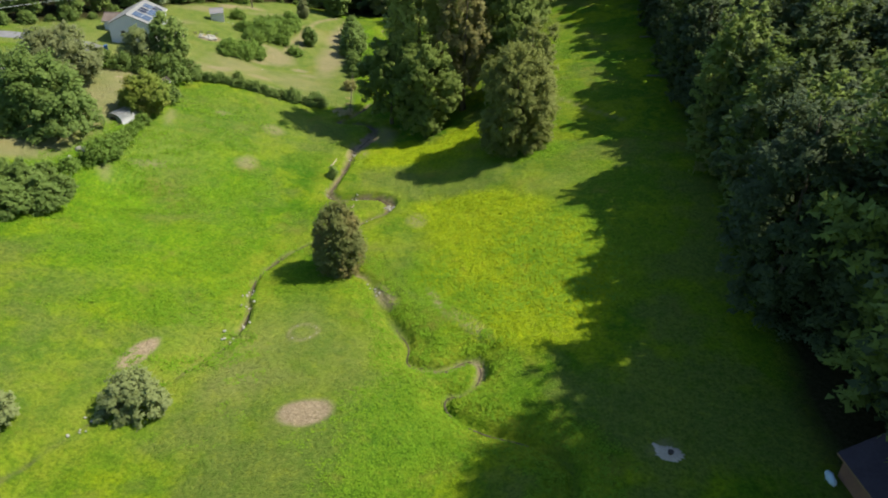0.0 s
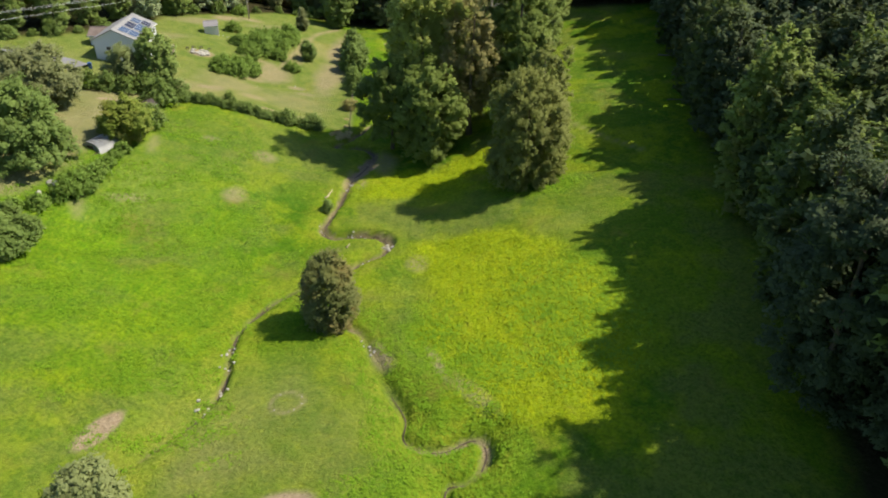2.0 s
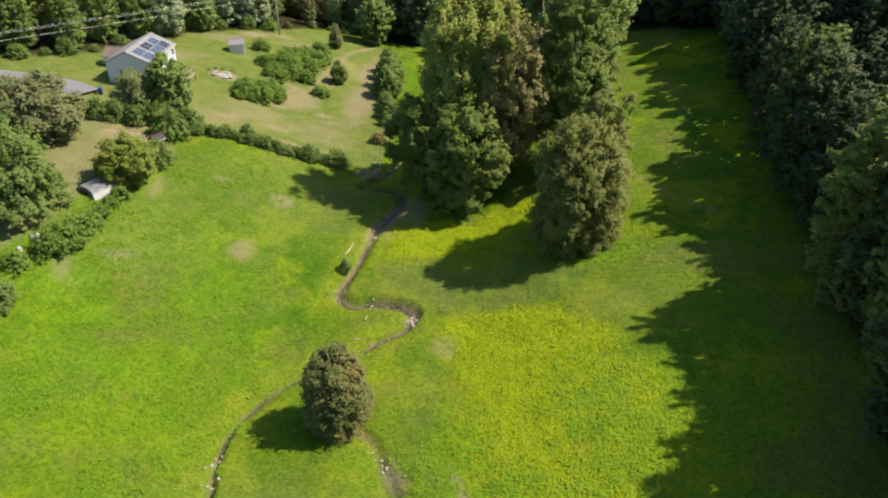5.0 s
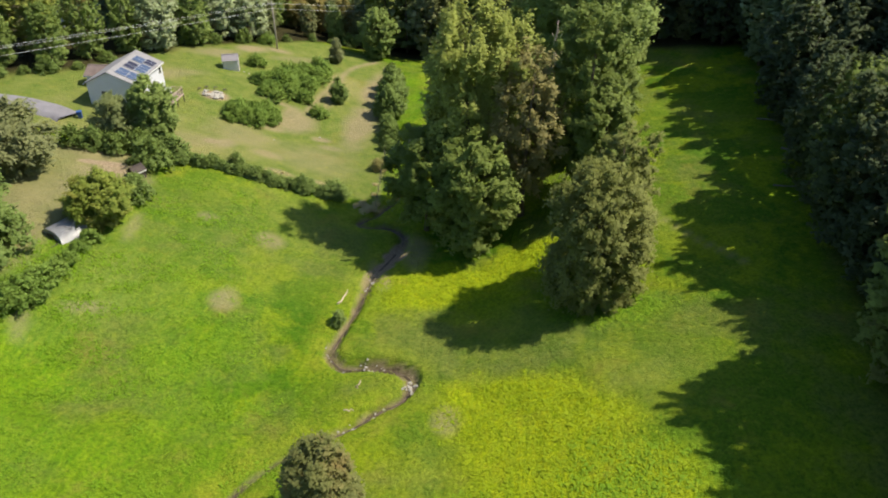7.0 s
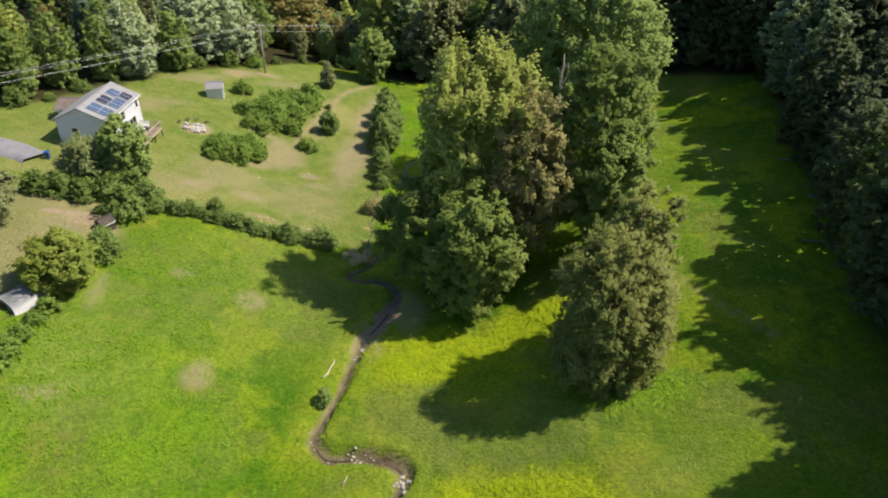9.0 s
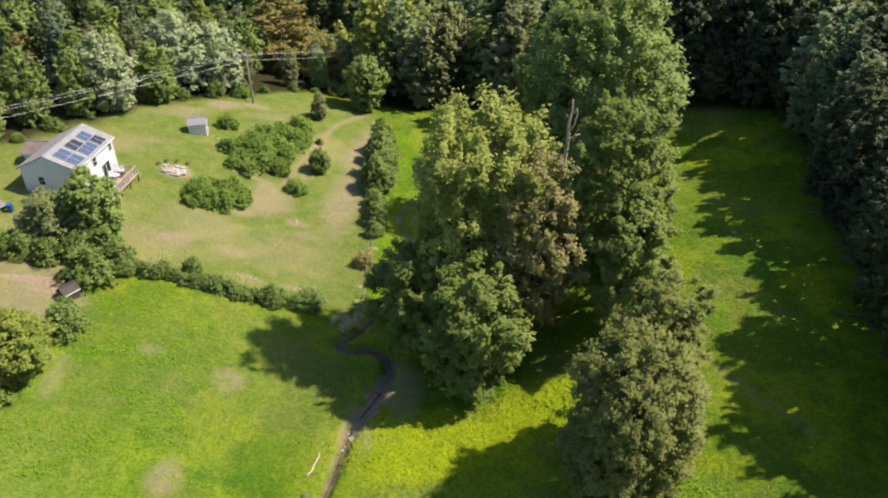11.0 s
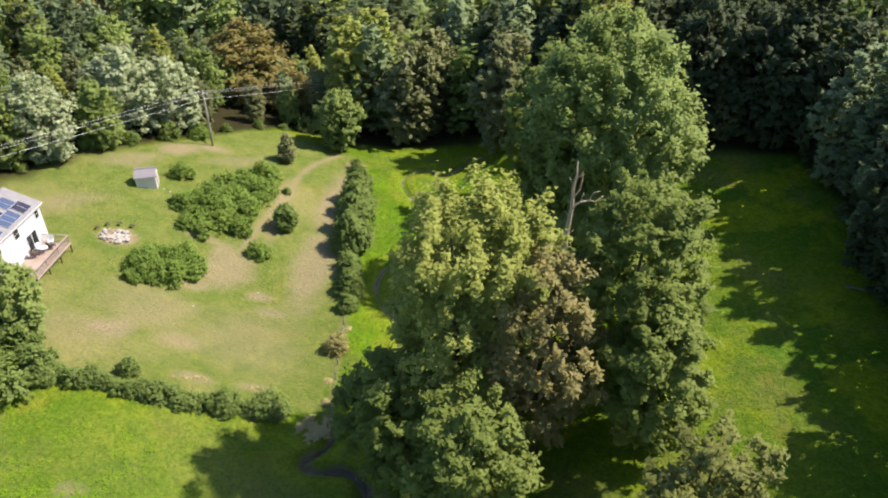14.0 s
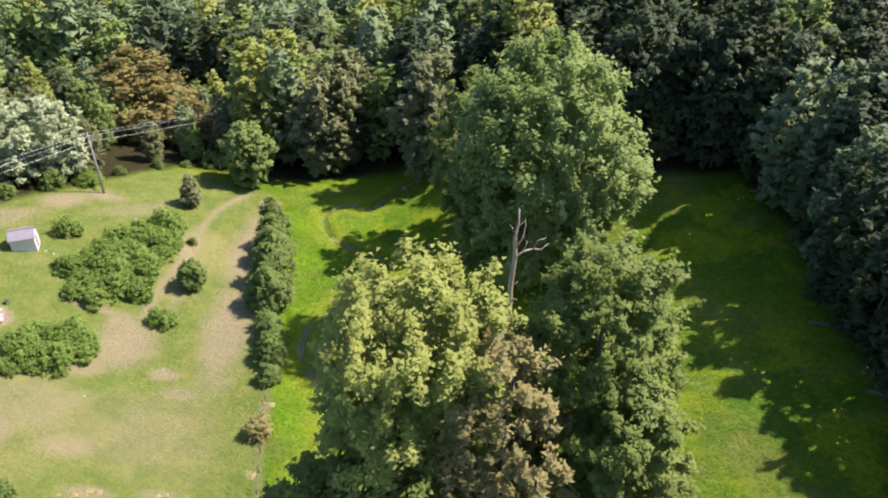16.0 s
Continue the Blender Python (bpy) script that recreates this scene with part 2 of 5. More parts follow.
gx = spaced([(-2400, -400, 250), (-400, -120, 35), (-120, -54, 2.5), (-54, -33, 0.66), (-33, 12, 0.33), (12, 50, 0.9), (50, 130, 4), (130, 400, 35), (400, 2401, 250)])
gy = spaced([(-2400, -300, 250), (-300, -20, 25), (-20, 28, 3), (28, 125, 0.4), (125, 192, 0.6), (192, 320, 5), (320, 500, 30), (500, 2601, 250)])
GX, GY = np.meshgrid(gx, gy)
X, Y = GX.ravel(), GY.ravel()
Z = surface(X, Y)
D1, D2 = to_line(X, Y, LINES[0]), to_line(X, Y, LINES[1])
W1, fade, _ = bed_1(X, Y)
W2, _ = bed_2(X, Y)
nx, ny = len(gx), len(gy)
idx = np.arange(nx * ny).reshape(ny, nx)
quads = np.stack([idx[:-1, :-1], idx[:-1, 1:], idx[1:, 1:], idx[1:, :-1]], -1).reshape(-1, 4)


def mesh_from(name, verts, quads, attributes=(), smooth=True, normals=None):
    """A mesh of quads (or triangles) from numpy arrays, with float attributes on its vertices."""
    me = bpy.data.meshes.new(name)
    k = quads.shape[1]
    me.vertices.add(len(verts))
    me.vertices.foreach_set("co", np.asarray(verts, np.float32).ravel())
    me.loops.add(quads.size)
    me.loops.foreach_set("vertex_index", quads.astype(np.int32).ravel())
    me.polygons.add(len(quads))
    me.polygons.foreach_set("loop_start", np.arange(0, quads.size, k, dtype=np.int32))
    me.polygons.foreach_set("use_smooth", np.full(len(quads), smooth))
    for key, values in attributes:
        a = me.attributes.new(key, "FLOAT", "POINT")
        a.data.foreach_set("value", np.asarray(values, np.float32).ravel())
    me.update(calc_edges=True)
    if normals is not None:
        me.normals_split_custom_set_from_vertices(normals.tolist())
    return me


wob = X + 1.6 * (vnoise(X, Y, 5, 21) - 0.5), Y + 1.6 * (vnoise(X, Y, 5, 22) - 0.5)
lawn = inside(*wob, LAWN, 0.35)
yard = inside(*wob, YARD, 0.8)
edge_x = np.interp(Y, [p[1] for p in EDGE[:8]], [p[0] for p in EDGE[:8]])
wood = np.clip((wob[0] - edge_x + 1) / 3, 0, 1) * (Y < 166)
edge_y = np.interp(X, [-90, -77, -69, -64.5, -60, -52, -44, -38, -22, -6, 14, 22, 27, 42], [122, 134, 143, 153, 163.5, 174, 182, 189, 188, 190, 186, 180, 167, 163])
wood = np.maximum(wood, np.clip((wob[1] - edge_y) / 3, 0, 1))
wood = np.maximum(wood, np.clip((-X - 85) / 10, 0, 1))
YELLOW = ((4, 79.5, 7.5, 4.5, -15), (5, 70, 6.5, 9, 0), (10.5, 67, 6, 9, 25), (8, 58, 7, 6, 0), (-4, 101, 8, 3.2, 12), (4.5, 104.5, 5, 3, 30), (-12, 101, 2, 1.6, 0))
RANK = ((-2, 45, 6, 12, -25), (12.5, 66, 6, 8, 0), (13, 93.5, 4.5, 2.2, 0), (-1.5, 66, 3, 5, 0), (3, 60, 6, 4, 0))
yellow = np.zeros_like(X)
for e in YELLOW:
    yellow = np.maximum(yellow, np.clip(1.5 * ellipse(X, Y, *e, edge=0.5), 0, 1))
rank = np.zeros_like(X)
for e in RANK:
    rank = np.maximum(rank, ellipse(X, Y, *e, edge=0.45))
bank = np.maximum(np.exp(-((D1 - 1.5) / 1.3) ** 2), np.exp(-((D2 - 1.3) / 1.3) ** 2)) * (0.45 + 0.8 * vnoise(X, Y, 3.5, 31))
bare = np.clip((1.1 * W1 + (0.5 + 0.7 * np.exp(-((Y - 107) / 7) ** 4)) * (vnoise(X, Y, 1.3, 34) - 0.55) - D1) / 0.3, 0, 1) * np.maximum((0.45 + 0.55 * vnoise(X, Y, 4, 35)) * fade, np.maximum(np.exp(-((Y - 107) / 6) ** 4), 0.9 * np.clip((Y - 122) / 6, 0, 1)))
ditch = np.maximum(0.22, np.maximum(np.exp(-((Y - 49.5) / 3.2) ** 4), np.exp(-((Y - 66.5) / 2.0) ** 4)))
bare = np.maximum(bare, np.clip((1.1 * W2 - D2) / 0.3, 0, 1) * np.clip(2.2 * vnoise(X, Y, 4, 33) - 0.85 + 0.6 * np.exp(-((Y - 49.5) / 2.5) ** 2), 0, 1) * ditch)
wet = np.clip((0.95 * W1 - D1) / 0.25, 0, 1) * (0.35 + 0.65 * vnoise(X, Y, 2.2, 37)) * (1 - 0.6 * np.exp(-((Y - 106) / 6) ** 4)) * (1 - 0.75 * np.clip((Y - 122) / 5, 0, 1))
wet = np.maximum(wet, 0.7 * np.clip((0.8 * W2 - D2) / 0.3, 0, 1) * vnoise(X, Y, 2.2, 38) * ditch)
for cx, cy, rx, ry, turn, amount in ((-28.4, 50.6, 0.9, 2.4, -20, 1), (-11.8, 43.6, 2.3, 1.6, 15, 1), (17.4, 38.6, 0.9, 0.7, 30, 0.5), (-27.4, 106.4, 1.6, 1.4, 0, 0.45), (-28.5, 93.8, 1.3, 1.9, 0, 0.5),
                                     (-35.2, 107.4, 1.2, 0.9, 0, 0.4), (-40, 87.4, 2.2, 0.7, 20, 0.4), (-40.1, 127.9, 1.5, 2.6, 0, 0.6), (-33.8, 143.5, 2.9, 3.6, -25, 0.62), (-29, 140, 1.6, 0.8, 0, 0.7), (-24, 148, 2.6, 9, 0, 0.62),
                                     (-24.5, 166, 2, 10, 0, 0.65), (-23.5, 180.5, 1.8, 1.2, 0, 1), (-41.5, 127.5, 1.6, 1.1, 0, 0.7), (-36.5, 139.5, 2, 1.2, 20, 0.6), (-27, 137, 2, 1, 0, 0.5), (-31.5, 160, 1, 9, 5, 0.55), (-9.8, 108.5, 1.6, 4, 5, 0.45), (-13.5, 103, 1, 3, 20, 0.6), (-3.6, 79.6, 1.3, 1.6, 0, 0.45), (-6.5, 63, 0.8, 2.4, 30, 0.7), (-0.8, 61, 0.4, 3, 20, 0.55), (2.5, 56.5, 0.9, 3.2, 35, 0.45),
                                     (-30.5, 122.8, 1.8, 0.7, 5, 0.5), (-25, 123.6, 1.6, 0.6, 5, 0.45), (-50, 172, 3, 2, 30, 0.7), (-55, 165, 4, 2, 40, 0.5), (-45.5, 174.5, 2.5, 1.2, 0, 0.7), (-48.9, 94, 1.2, 3, 15, 0.5), (-50, 111, 3, 2, 0, 0.6), (-52, 103, 4, 6, 10, 0.4), (-49.5, 97, 2, 4, 10, 0.4),
                                     (-48, 112.5, 3, 1, 0, 0.9), (-50.6, 113.7, 3.0, 0.8, 5, 1.0), (-41.2, 101.2, 0.6, 3.2, 10, 0.35), (-44.4, 84.2, 0.7, 3, 20, 0.4), (-47.6, 144.3, 2.3, 1.9, 0, 1.0), (-38.5, 148.8, 3.5, 0.7, -10, 0.6), (-35.5, 146.5, 1.2, 2.4, 0, 0.6), (-39, 133, 5, 4, 0, 0.38), (-47, 126, 6, 2.5, 20, 0.3), (-28, 131, 6, 5, 0, 0.32), (-34, 128, 2.5, 1.5, 0, 0.5), (-57, 150, 5, 2, 40, 0.35), (-41, 172, 5, 1.5, 30, 0.35)):
    bare = np.maximum(bare, amount * ellipse(X, Y, cx, cy, rx, ry, turn, 0.16 if amount > 0.95 else 0.4))
rr = np.hypot((X + 14.1) / 1.45, (Y - 55.4) / 1.35)
bare = np.maximum(bare, 0.45 * np.exp(-((rr - 1) / 0.16) ** 2))
fence_d = to_line(X, Y, smooth_line([(-16.6, 119), (-17.6, 131), (-18.6, 143), (-20.4, 165)]))
bare = np.maximum(bare, 0.55 * np.exp(-(fence_d / 0.45) ** 2) * (0.4 + 0.8 * vnoise(X, Y, 2.5, 40)))
path_d = to_line(X, Y, smooth_line([(16.5, 115), (18.9, 111.5), (22.7, 104.6), (27, 99)]))
bare = np.maximum(bare, 0.35 * np.exp(-(path_d / 0.35) ** 2))
track_d = to_line(X, Y, smooth_line([(-34.8, 145), (-33.2, 150), (-32.6, 157), (-31.2, 163), (-31.3, 170), (-30, 177), (-27, 183)]))
bare = np.maximum(bare, 0.75 * np.exp(-(track_d / 0.6) ** 2) * (0.5 + 0.5 * vnoise(X, Y, 2, 36)))
bare = np.maximum(bare, 0.42 * yard * (0.5 + 0.8 * vnoise(X, Y, 5, 39)))
half = np.zeros_like(X)
for cx, cy, rx, ry, turn, amount in ((-13, 51, 9, 10, 0, 0.75), (-14, 42, 10, 7, 0, 0.4), (-28, 107, 13, 11, 0, 0.5), (2, 88, 12, 6, 0, 0.5), (14, 84, 7, 5, 0, 0.5), (-4, 70, 4, 9, 0, 0.35), (-40, 92, 7, 8, 0, 0.5), (-34, 46, 8, 6, 0, 0.4), (22.5, 118, 8, 40, -6, 0.18)):
    half = np.maximum(half, amount * ellipse(X, Y, cx, cy, rx, ry, turn, 0.6))
lush = np.maximum(ellipse(X, Y, -35, 78, 14, 20, 30, 0.5), ellipse(X, Y, -13, 152, 7, 36, 6, 0.3))

GRASS, t, p = material("meadow_grass")
wide, mid, fine = noise_node(t, 0.05, 3, 0.55), noise_node(t, 0.45, 4, 0.6), noise_node(t, 3.0, 8, 0.72)
tc = t.nodes.new("ShaderNodeTexCoord")
mp = t.nodes.new("ShaderNodeMapping")
mp.inputs["Rotation"].default_value, mp.inputs["Scale"].default_value = (0, 0, radians(25)), (1, 0.28, 1)
t.links.new(tc.outputs["Object"], mp.inputs["Vector"])
streak = node(t, "ShaderNodeTexNoise", Scale=1.6, Detail=5.0, Roughness=0.65)
t.links.new(mp.outputs[0], streak.inputs["Vector"])
streak = streak.outputs["Fac"]
patchy, dull = noise_node(t, 0.13, 5, 0.65), noise_node(t, 0.075, 5, 0.62)
base = mixed(t, ramped(t, wide, 0.38, 0.62), (0.09, 0.205, 0.01), (0.2, 0.3, 0.014))
base = mixed(t, math_node(t, "MULTIPLY", ramped(t, patchy, 0.49, 0.58), 0.85), base, (0.3, 0.39, 0.012))
base = mixed(t, math_node(t, "MULTIPLY", ramped(t, dull, 0.49, 0.58), 0.75), base, (0.185, 0.22, 0.05))
base = mixed(t, math_node(t, "MULTIPLY", ramped(t, mid, 0.5, 0.75), 0.4), base, (0.24, 0.31, 0.022))
base = mixed(t, math_node(t, "MULTIPLY", math_node(t, "MULTIPLY", attribute(t, "lush"), ramped(t, patchy, 0.3, 0.55)), 0.85), base, mixed(t, ramped(t, streak, 0.35, 0.7), (0.115, 0.285, 0.009), (0.25, 0.4, 0.013)))
base = mixed(t, attribute(t, "rank"), base, mixed(t, ramped(t, streak, 0.4, 0.66), (0.12, 0.265, 0.011), (0.22, 0.365, 0.018)))
base = mixed(t, attribute(t, "yellow"), base, mixed(t, ramped(t, streak, 0.36, 0.66), (0.3, 0.41, 0.008), (0.43, 0.485, 0.011)))
base = mixed(t, attribute(t, "bank"), base, mixed(t, ramped(t, mid, 0.3, 0.7), (0.2, 0.32, 0.015), (0.34, 0.38, 0.03)))
short = mixed(t, ramped(t, mid, 0.35, 0.7), (0.155, 0.218, 0.042), (0.25, 0.278, 0.074))
short = mixed(t, ramped(t, wide, 0.52, 0.68), short, (0.33, 0.312, 0.12))
base = mixed(t, attribute(t, "lawn"), base, short)
clump = noise_node(t, 1.3, 5, 0.7)
rough_grass = math_node(t, "SUBTRACT", 1.0, math_node(t, "MULTIPLY", attribute(t, "lawn"), 0.55))
base = mixed(t, math_node(t, "MULTIPLY", ramped(t, clump, 0.5, 0.68), math_node(t, "MULTIPLY", rough_grass, 0.45)), base, (0.085, 0.185, 0.01))
base = mixed(t, math_node(t, "MULTIPLY", ramped(t, clump, 0.47, 0.3), 0.5), base, (0.32, 0.37, 0.035))
base = mixed(t, math_node(t, "MULTIPLY", ramped(t, fine, 0.44, 0.64), math_node(t, "MULTIPLY", rough_grass, 0.55)), base, (0.03, 0.075, 0.008))
rusty = noise_node(t, 0.17, 5, 0.65)
base = mixed(t, math_node(t, "MULTIPLY", ramped(t, rusty, 0.58, 0.72), 0.45), base, (0.27, 0.235, 0.05))
earth = mixed(t, ramped(t, fine, 0.3, 0.7), (0.29, 0.215, 0.135), (0.5, 0.395, 0.275))
rough_bare = math_node(t, "MULTIPLY", attribute(t, "bare"), ramped(t, mixed(t, 0.5, fine, mid), 0.12, 0.42))
base = mixed(t, rough_bare, base, earth)
base = mixed(t, attribute(t, "wet"), base, mixed(t, ramped(t, fine, 0.35, 0.65), (0.05, 0.04, 0.028), (0.16, 0.12, 0.085)))
litter = mixed(t, ramped(t, fine, 0.35, 0.7), (0.03, 0.035, 0.012), (0.075, 0.06, 0.03))
base = mixed(t, attribute(t, "wood"), base, litter)
t.links.new(base, p.inputs["Base Color"])
p.inputs["Roughness"].default_value, p.inputs["Specular IOR Level"].default_value = 0.95, 0.06
bump(t, p, math_node(t, "ADD", math_node(t, "ADD", fine, math_node(t, "MULTIPLY", clump, 0.9)), math_node(t, "MULTIPLY", streak, math_node(t, "MULTIPLY", math_node(t, "ADD", attribute(t, "rank"), attribute(t, "yellow")), 0.5))), 0.9, 0.34)

ground = tagged(new("ground", mesh_from("ground", np.stack([X, Y, Z], 1), quads, [("lawn", np.maximum(np.maximum(lawn, yard), half * (1 - yellow))), ("wood", wood), ("yellow", yellow), ("rank", rank), ("bank", np.clip(bank, 0, 1) * (1 - lawn)), ("bare", bare), ("wet", wet), ("lush", lush)])),
                "uneven green pasture with yellow weeds, bare earth patches and mown lawn", "ground", kind="structure")
ground.data.materials.append(GRASS)

# ---- helpers for meshes ----


def part(name, data, mat, parent=None, label=""):
    """One mesh object, from a bmesh or a mesh, under a thing or a part."""
    if isinstance(data, bmesh.types.BMesh):
        me = bpy.data.meshes.new(name)
        data.to_mesh(me)
        data.free()
    else:
        me = data
    if mat and not me.materials:
        me.materials.append(mat)
    ob = new(name, me)
    ob.parent = parent
    return tagged(ob, label)


def thing(name, x, y, z, label, category, group="", turn=0.0):
    ob = new(name)
    ob.matrix_basis = pose(x, y, z, 0, 0, turn)
    ob.empty_display_size = 0.3
    return tagged(ob, label, category, group)


def add_box(bm, lo, hi, bevel=0.0, turn=None):
    """A box from corner to corner, its edges bevelled."""
    lo, hi = Vector(lo), Vector(hi)
    m = Matrix.Translation((lo + hi) / 2) @ Matrix.Diagonal((*(hi - lo), 1))
    made = bmesh.ops.create_cube(bm, size=1, matrix=(turn @ m) if turn else m)
    if bevel:
        edges = {e for v in made["verts"] for e in v.link_edges}
        bmesh.ops.bevel(bm, geom=list(edges), offset=bevel, segments=2, affect="EDGES")


def box(lo, hi, bevel=0.0, turn=None):
    bm = bmesh.new()
    add_box(bm, lo, hi, bevel, turn)
    return bm


def add_tube(bm, path, sides=8):
    """A tapering tube along (x, y, z, radius) rows, closed at its ends."""
    rings, pts = [], [Vector(q[:3]) for q in path]
    for k, (q, c) in enumerate(zip(path, pts)):
        way = (pts[min(k + 1, len(pts) - 1)] - pts[max(k - 1, 0)]).normalized()
        a = way.orthogonal().normalized()
        b = way.cross(a)
        rings.append([bm.verts.new(c + q[3] * (math.cos(u) * a + math.sin(u) * b)) for u in (2 * math.pi * i / sides for i in range(sides))])
    for r, s in zip(rings, rings[1:]):
        for i in range(sides):
            bm.faces.new((r[i], r[(i + 1) % sides], s[(i + 1) % sides], s[i])).smooth = True
    bm.faces.new(rings[0][::-1])
    bm.faces.new(rings[-1])


# ---- trees ----


def waves(p, size, rng, count=9):
    """Smooth uneven values about 0, from -1 to 1, over places in space; lumps about as wide as size."""
    w = rng.normal(size=(count, 3))
    w *= (2 * math.pi / size) * (0.6 + 0.8 * rng.random((count, 1))) / np.linalg.norm(w, axis=1, keepdims=True)
    return np.clip(np.sin(p @ w.T + 6.283 * rng.random(count)).sum(1) / math.sqrt(count), -1, 1)


def unit(v):
    return v / (np.linalg.norm(v, axis=1, keepdims=True) + 1e-6)


def leaves(rng, sprays, per, size, jitter=1.0, droop=0.0):
    """Leaves round many sprays (x, y, z, radius, flatness, tint, and the way of the twig): pointed blades of uneven size, strung along each twig."""
    sprays = np.asarray(sprays, float)
    n = np.maximum(5, per * (sprays[:, 3] / sprays[:, 3].mean()) ** 1.6).astype(int)
    q = sprays[np.repeat(np.arange(len(sprays)), n)]
    k = len(q)
    d = unit(rng.normal(size=(k, 3)))
    rad = q[:, 3] * np.minimum(0.25 + 0.5 * np.abs(rng.normal(size=k)), 1.5)
    c = q[:, :3] + d * rad[:, None] * np.stack([np.ones(k), np.ones(k), q[:, 4]], 1)
    if q.shape[1] > 6:
        along = rng.random(k) * 2.4 - 1.1
        c += q[:, 6:9] * (along * q[:, 3])[:, None]
        c[:, 2] -= droop * 0.5 * q[:, 3] * np.maximum(0, along) ** 2
        away = unit(d + 0.8 * q[:, 6:9])
    else:
        away = d
    nrm = unit(0.4 * away + 0.42 * jitter * rng.normal(size=d.shape) + np.array([0, -0.15, 0.9]))
    u = np.cross(nrm, rng.normal(size=d.shape))
    u[:, 2] -= droop
    u = unit(u)
    v = np.cross(nrm, u)
    s = size * (0.5 + 0.95 * rng.random(k))[:, None]
    w = s * (0.35 + 0.4 * rng.random(k))[:, None]
    verts = np.stack([c - u * s, c + u * s * 0.8 - v * w, c + u * s * 0.5 + v * w * 1.1], 1)
    tint = np.clip(q[:, 5] + 0.13 * rng.normal(size=k), 0, 1)
    middle = sprays[:, :3].mean(0)
    out = unit((c - middle) / (np.abs(sprays[:, :3] - middle).max(0) + 0.3))
    soft_n = unit(0.4 * nrm + 0.36 * away + 0.22 * out + np.array([0, 0, 0.42]))
    return verts.reshape(-1, 3), np.repeat(tint, 3), np.repeat(soft_n, 3, axis=0)


def crown_mesh(name, verts, tint, normals, mat):
    me = mesh_from(name, verts, np.arange(len(verts)).reshape(-1, 3), [("tint", tint)], True, normals)
    me.materials.append(mat)
    return me


def outline(shape, h):
    """The crown's radius, 0 to 1, at the height h, 0 to 1."""
    if shape == "cone":
        return (1 - h) ** 0.62 * (0.55 + 0.45 * min(1, h * 7))
    if shape == "egg":
        return math.sin(math.pi * min(1, h + 0.06) ** 0.62) ** 0.62 if h < 0.94 else 0.25
    if shape == "column":
        return math.sqrt(max(0, 1 - (1.86 * h - 0.86) ** 4)) * (0.8 + 0.2 * math.sin(3.1 * h))
    if shape == "oval":
        return math.sqrt(max(0, 1 - (abs(2 * h - 0.82) / 1.18) ** 2.8))
    if shape == "ovoid":
        return math.sqrt(max(0, 1 - (abs(h - 0.32) / (0.7 if h > 0.32 else 0.42)) ** 2.1))
    if shape == "dome":
        return math.sqrt(max(0, 1 - h * h))
    return math.sqrt(max(0, 1 - (1.75 * h - 0.75) ** 2)) if h > 0.43 else 0.62 + 0.38 * (h / 0.43)


def puffs_of(rng, height, radius, low, count, shape="round", lobes=5, thin=0.0, ragged=1.0):
    """The twigs' ends of a crown from low to height: an uneven outline with lobes, hollows between the boughs and ragged edges."""
    tall, n = height - low, count * 7
    h = rng.random(n)
    steps = np.linspace(0, 1, 60)
    r = np.interp(h, steps, [outline(shape, min(0.99, q)) for q in steps])
    keep = rng.random(n) < r + 0.12
    h, r = h[keep], r[keep]
    a, f = rng.random(len(h)) * 6.283, 1 - 0.62 * rng.random(len(h)) ** 1.7
    ring = np.stack([np.cos(a), np.sin(a), h * tall / radius * 0.8], 1)
    lobe = 0.9 + ragged * (0.2 * waves(ring, 9.0 / lobes, rng) + 0.1 * waves(ring, 4.0 / lobes, rng))
    reach = radius * r * f * lobe
    p = np.stack([reach * np.cos(a), reach * np.sin(a), low + tall * h * (0.94 + 0.09 * ragged * waves(ring, 5.0 / lobes, rng))], 1)
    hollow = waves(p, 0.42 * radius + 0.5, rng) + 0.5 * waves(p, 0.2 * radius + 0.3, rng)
    ok = hollow > -0.46 + thin - 0.25 * (f > 0.93)
    p, h, hollow, ring = p[ok][:count], h[ok][:count], hollow[ok][:count], ring[ok][:count]
    k = len(p)
    size = (0.062 * radius + 0.15) * (0.6 + 0.8 * rng.random(k))
    way = unit(np.stack([ring[:, 0], ring[:, 1], 1.5 * (h - 0.3)], 1) + np.array([0, 0, 0.25]) + 0.55 * rng.normal(size=(k, 3)))
    # shading painted into the tint: lighter with height, darker next to the hollows
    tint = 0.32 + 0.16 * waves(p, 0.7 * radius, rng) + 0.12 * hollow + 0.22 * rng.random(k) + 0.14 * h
    p[:, 2] = np.maximum(p[:, 2], 0.15)
    return np.column_stack([p, size, np.full(k, 0.8), tint, way])


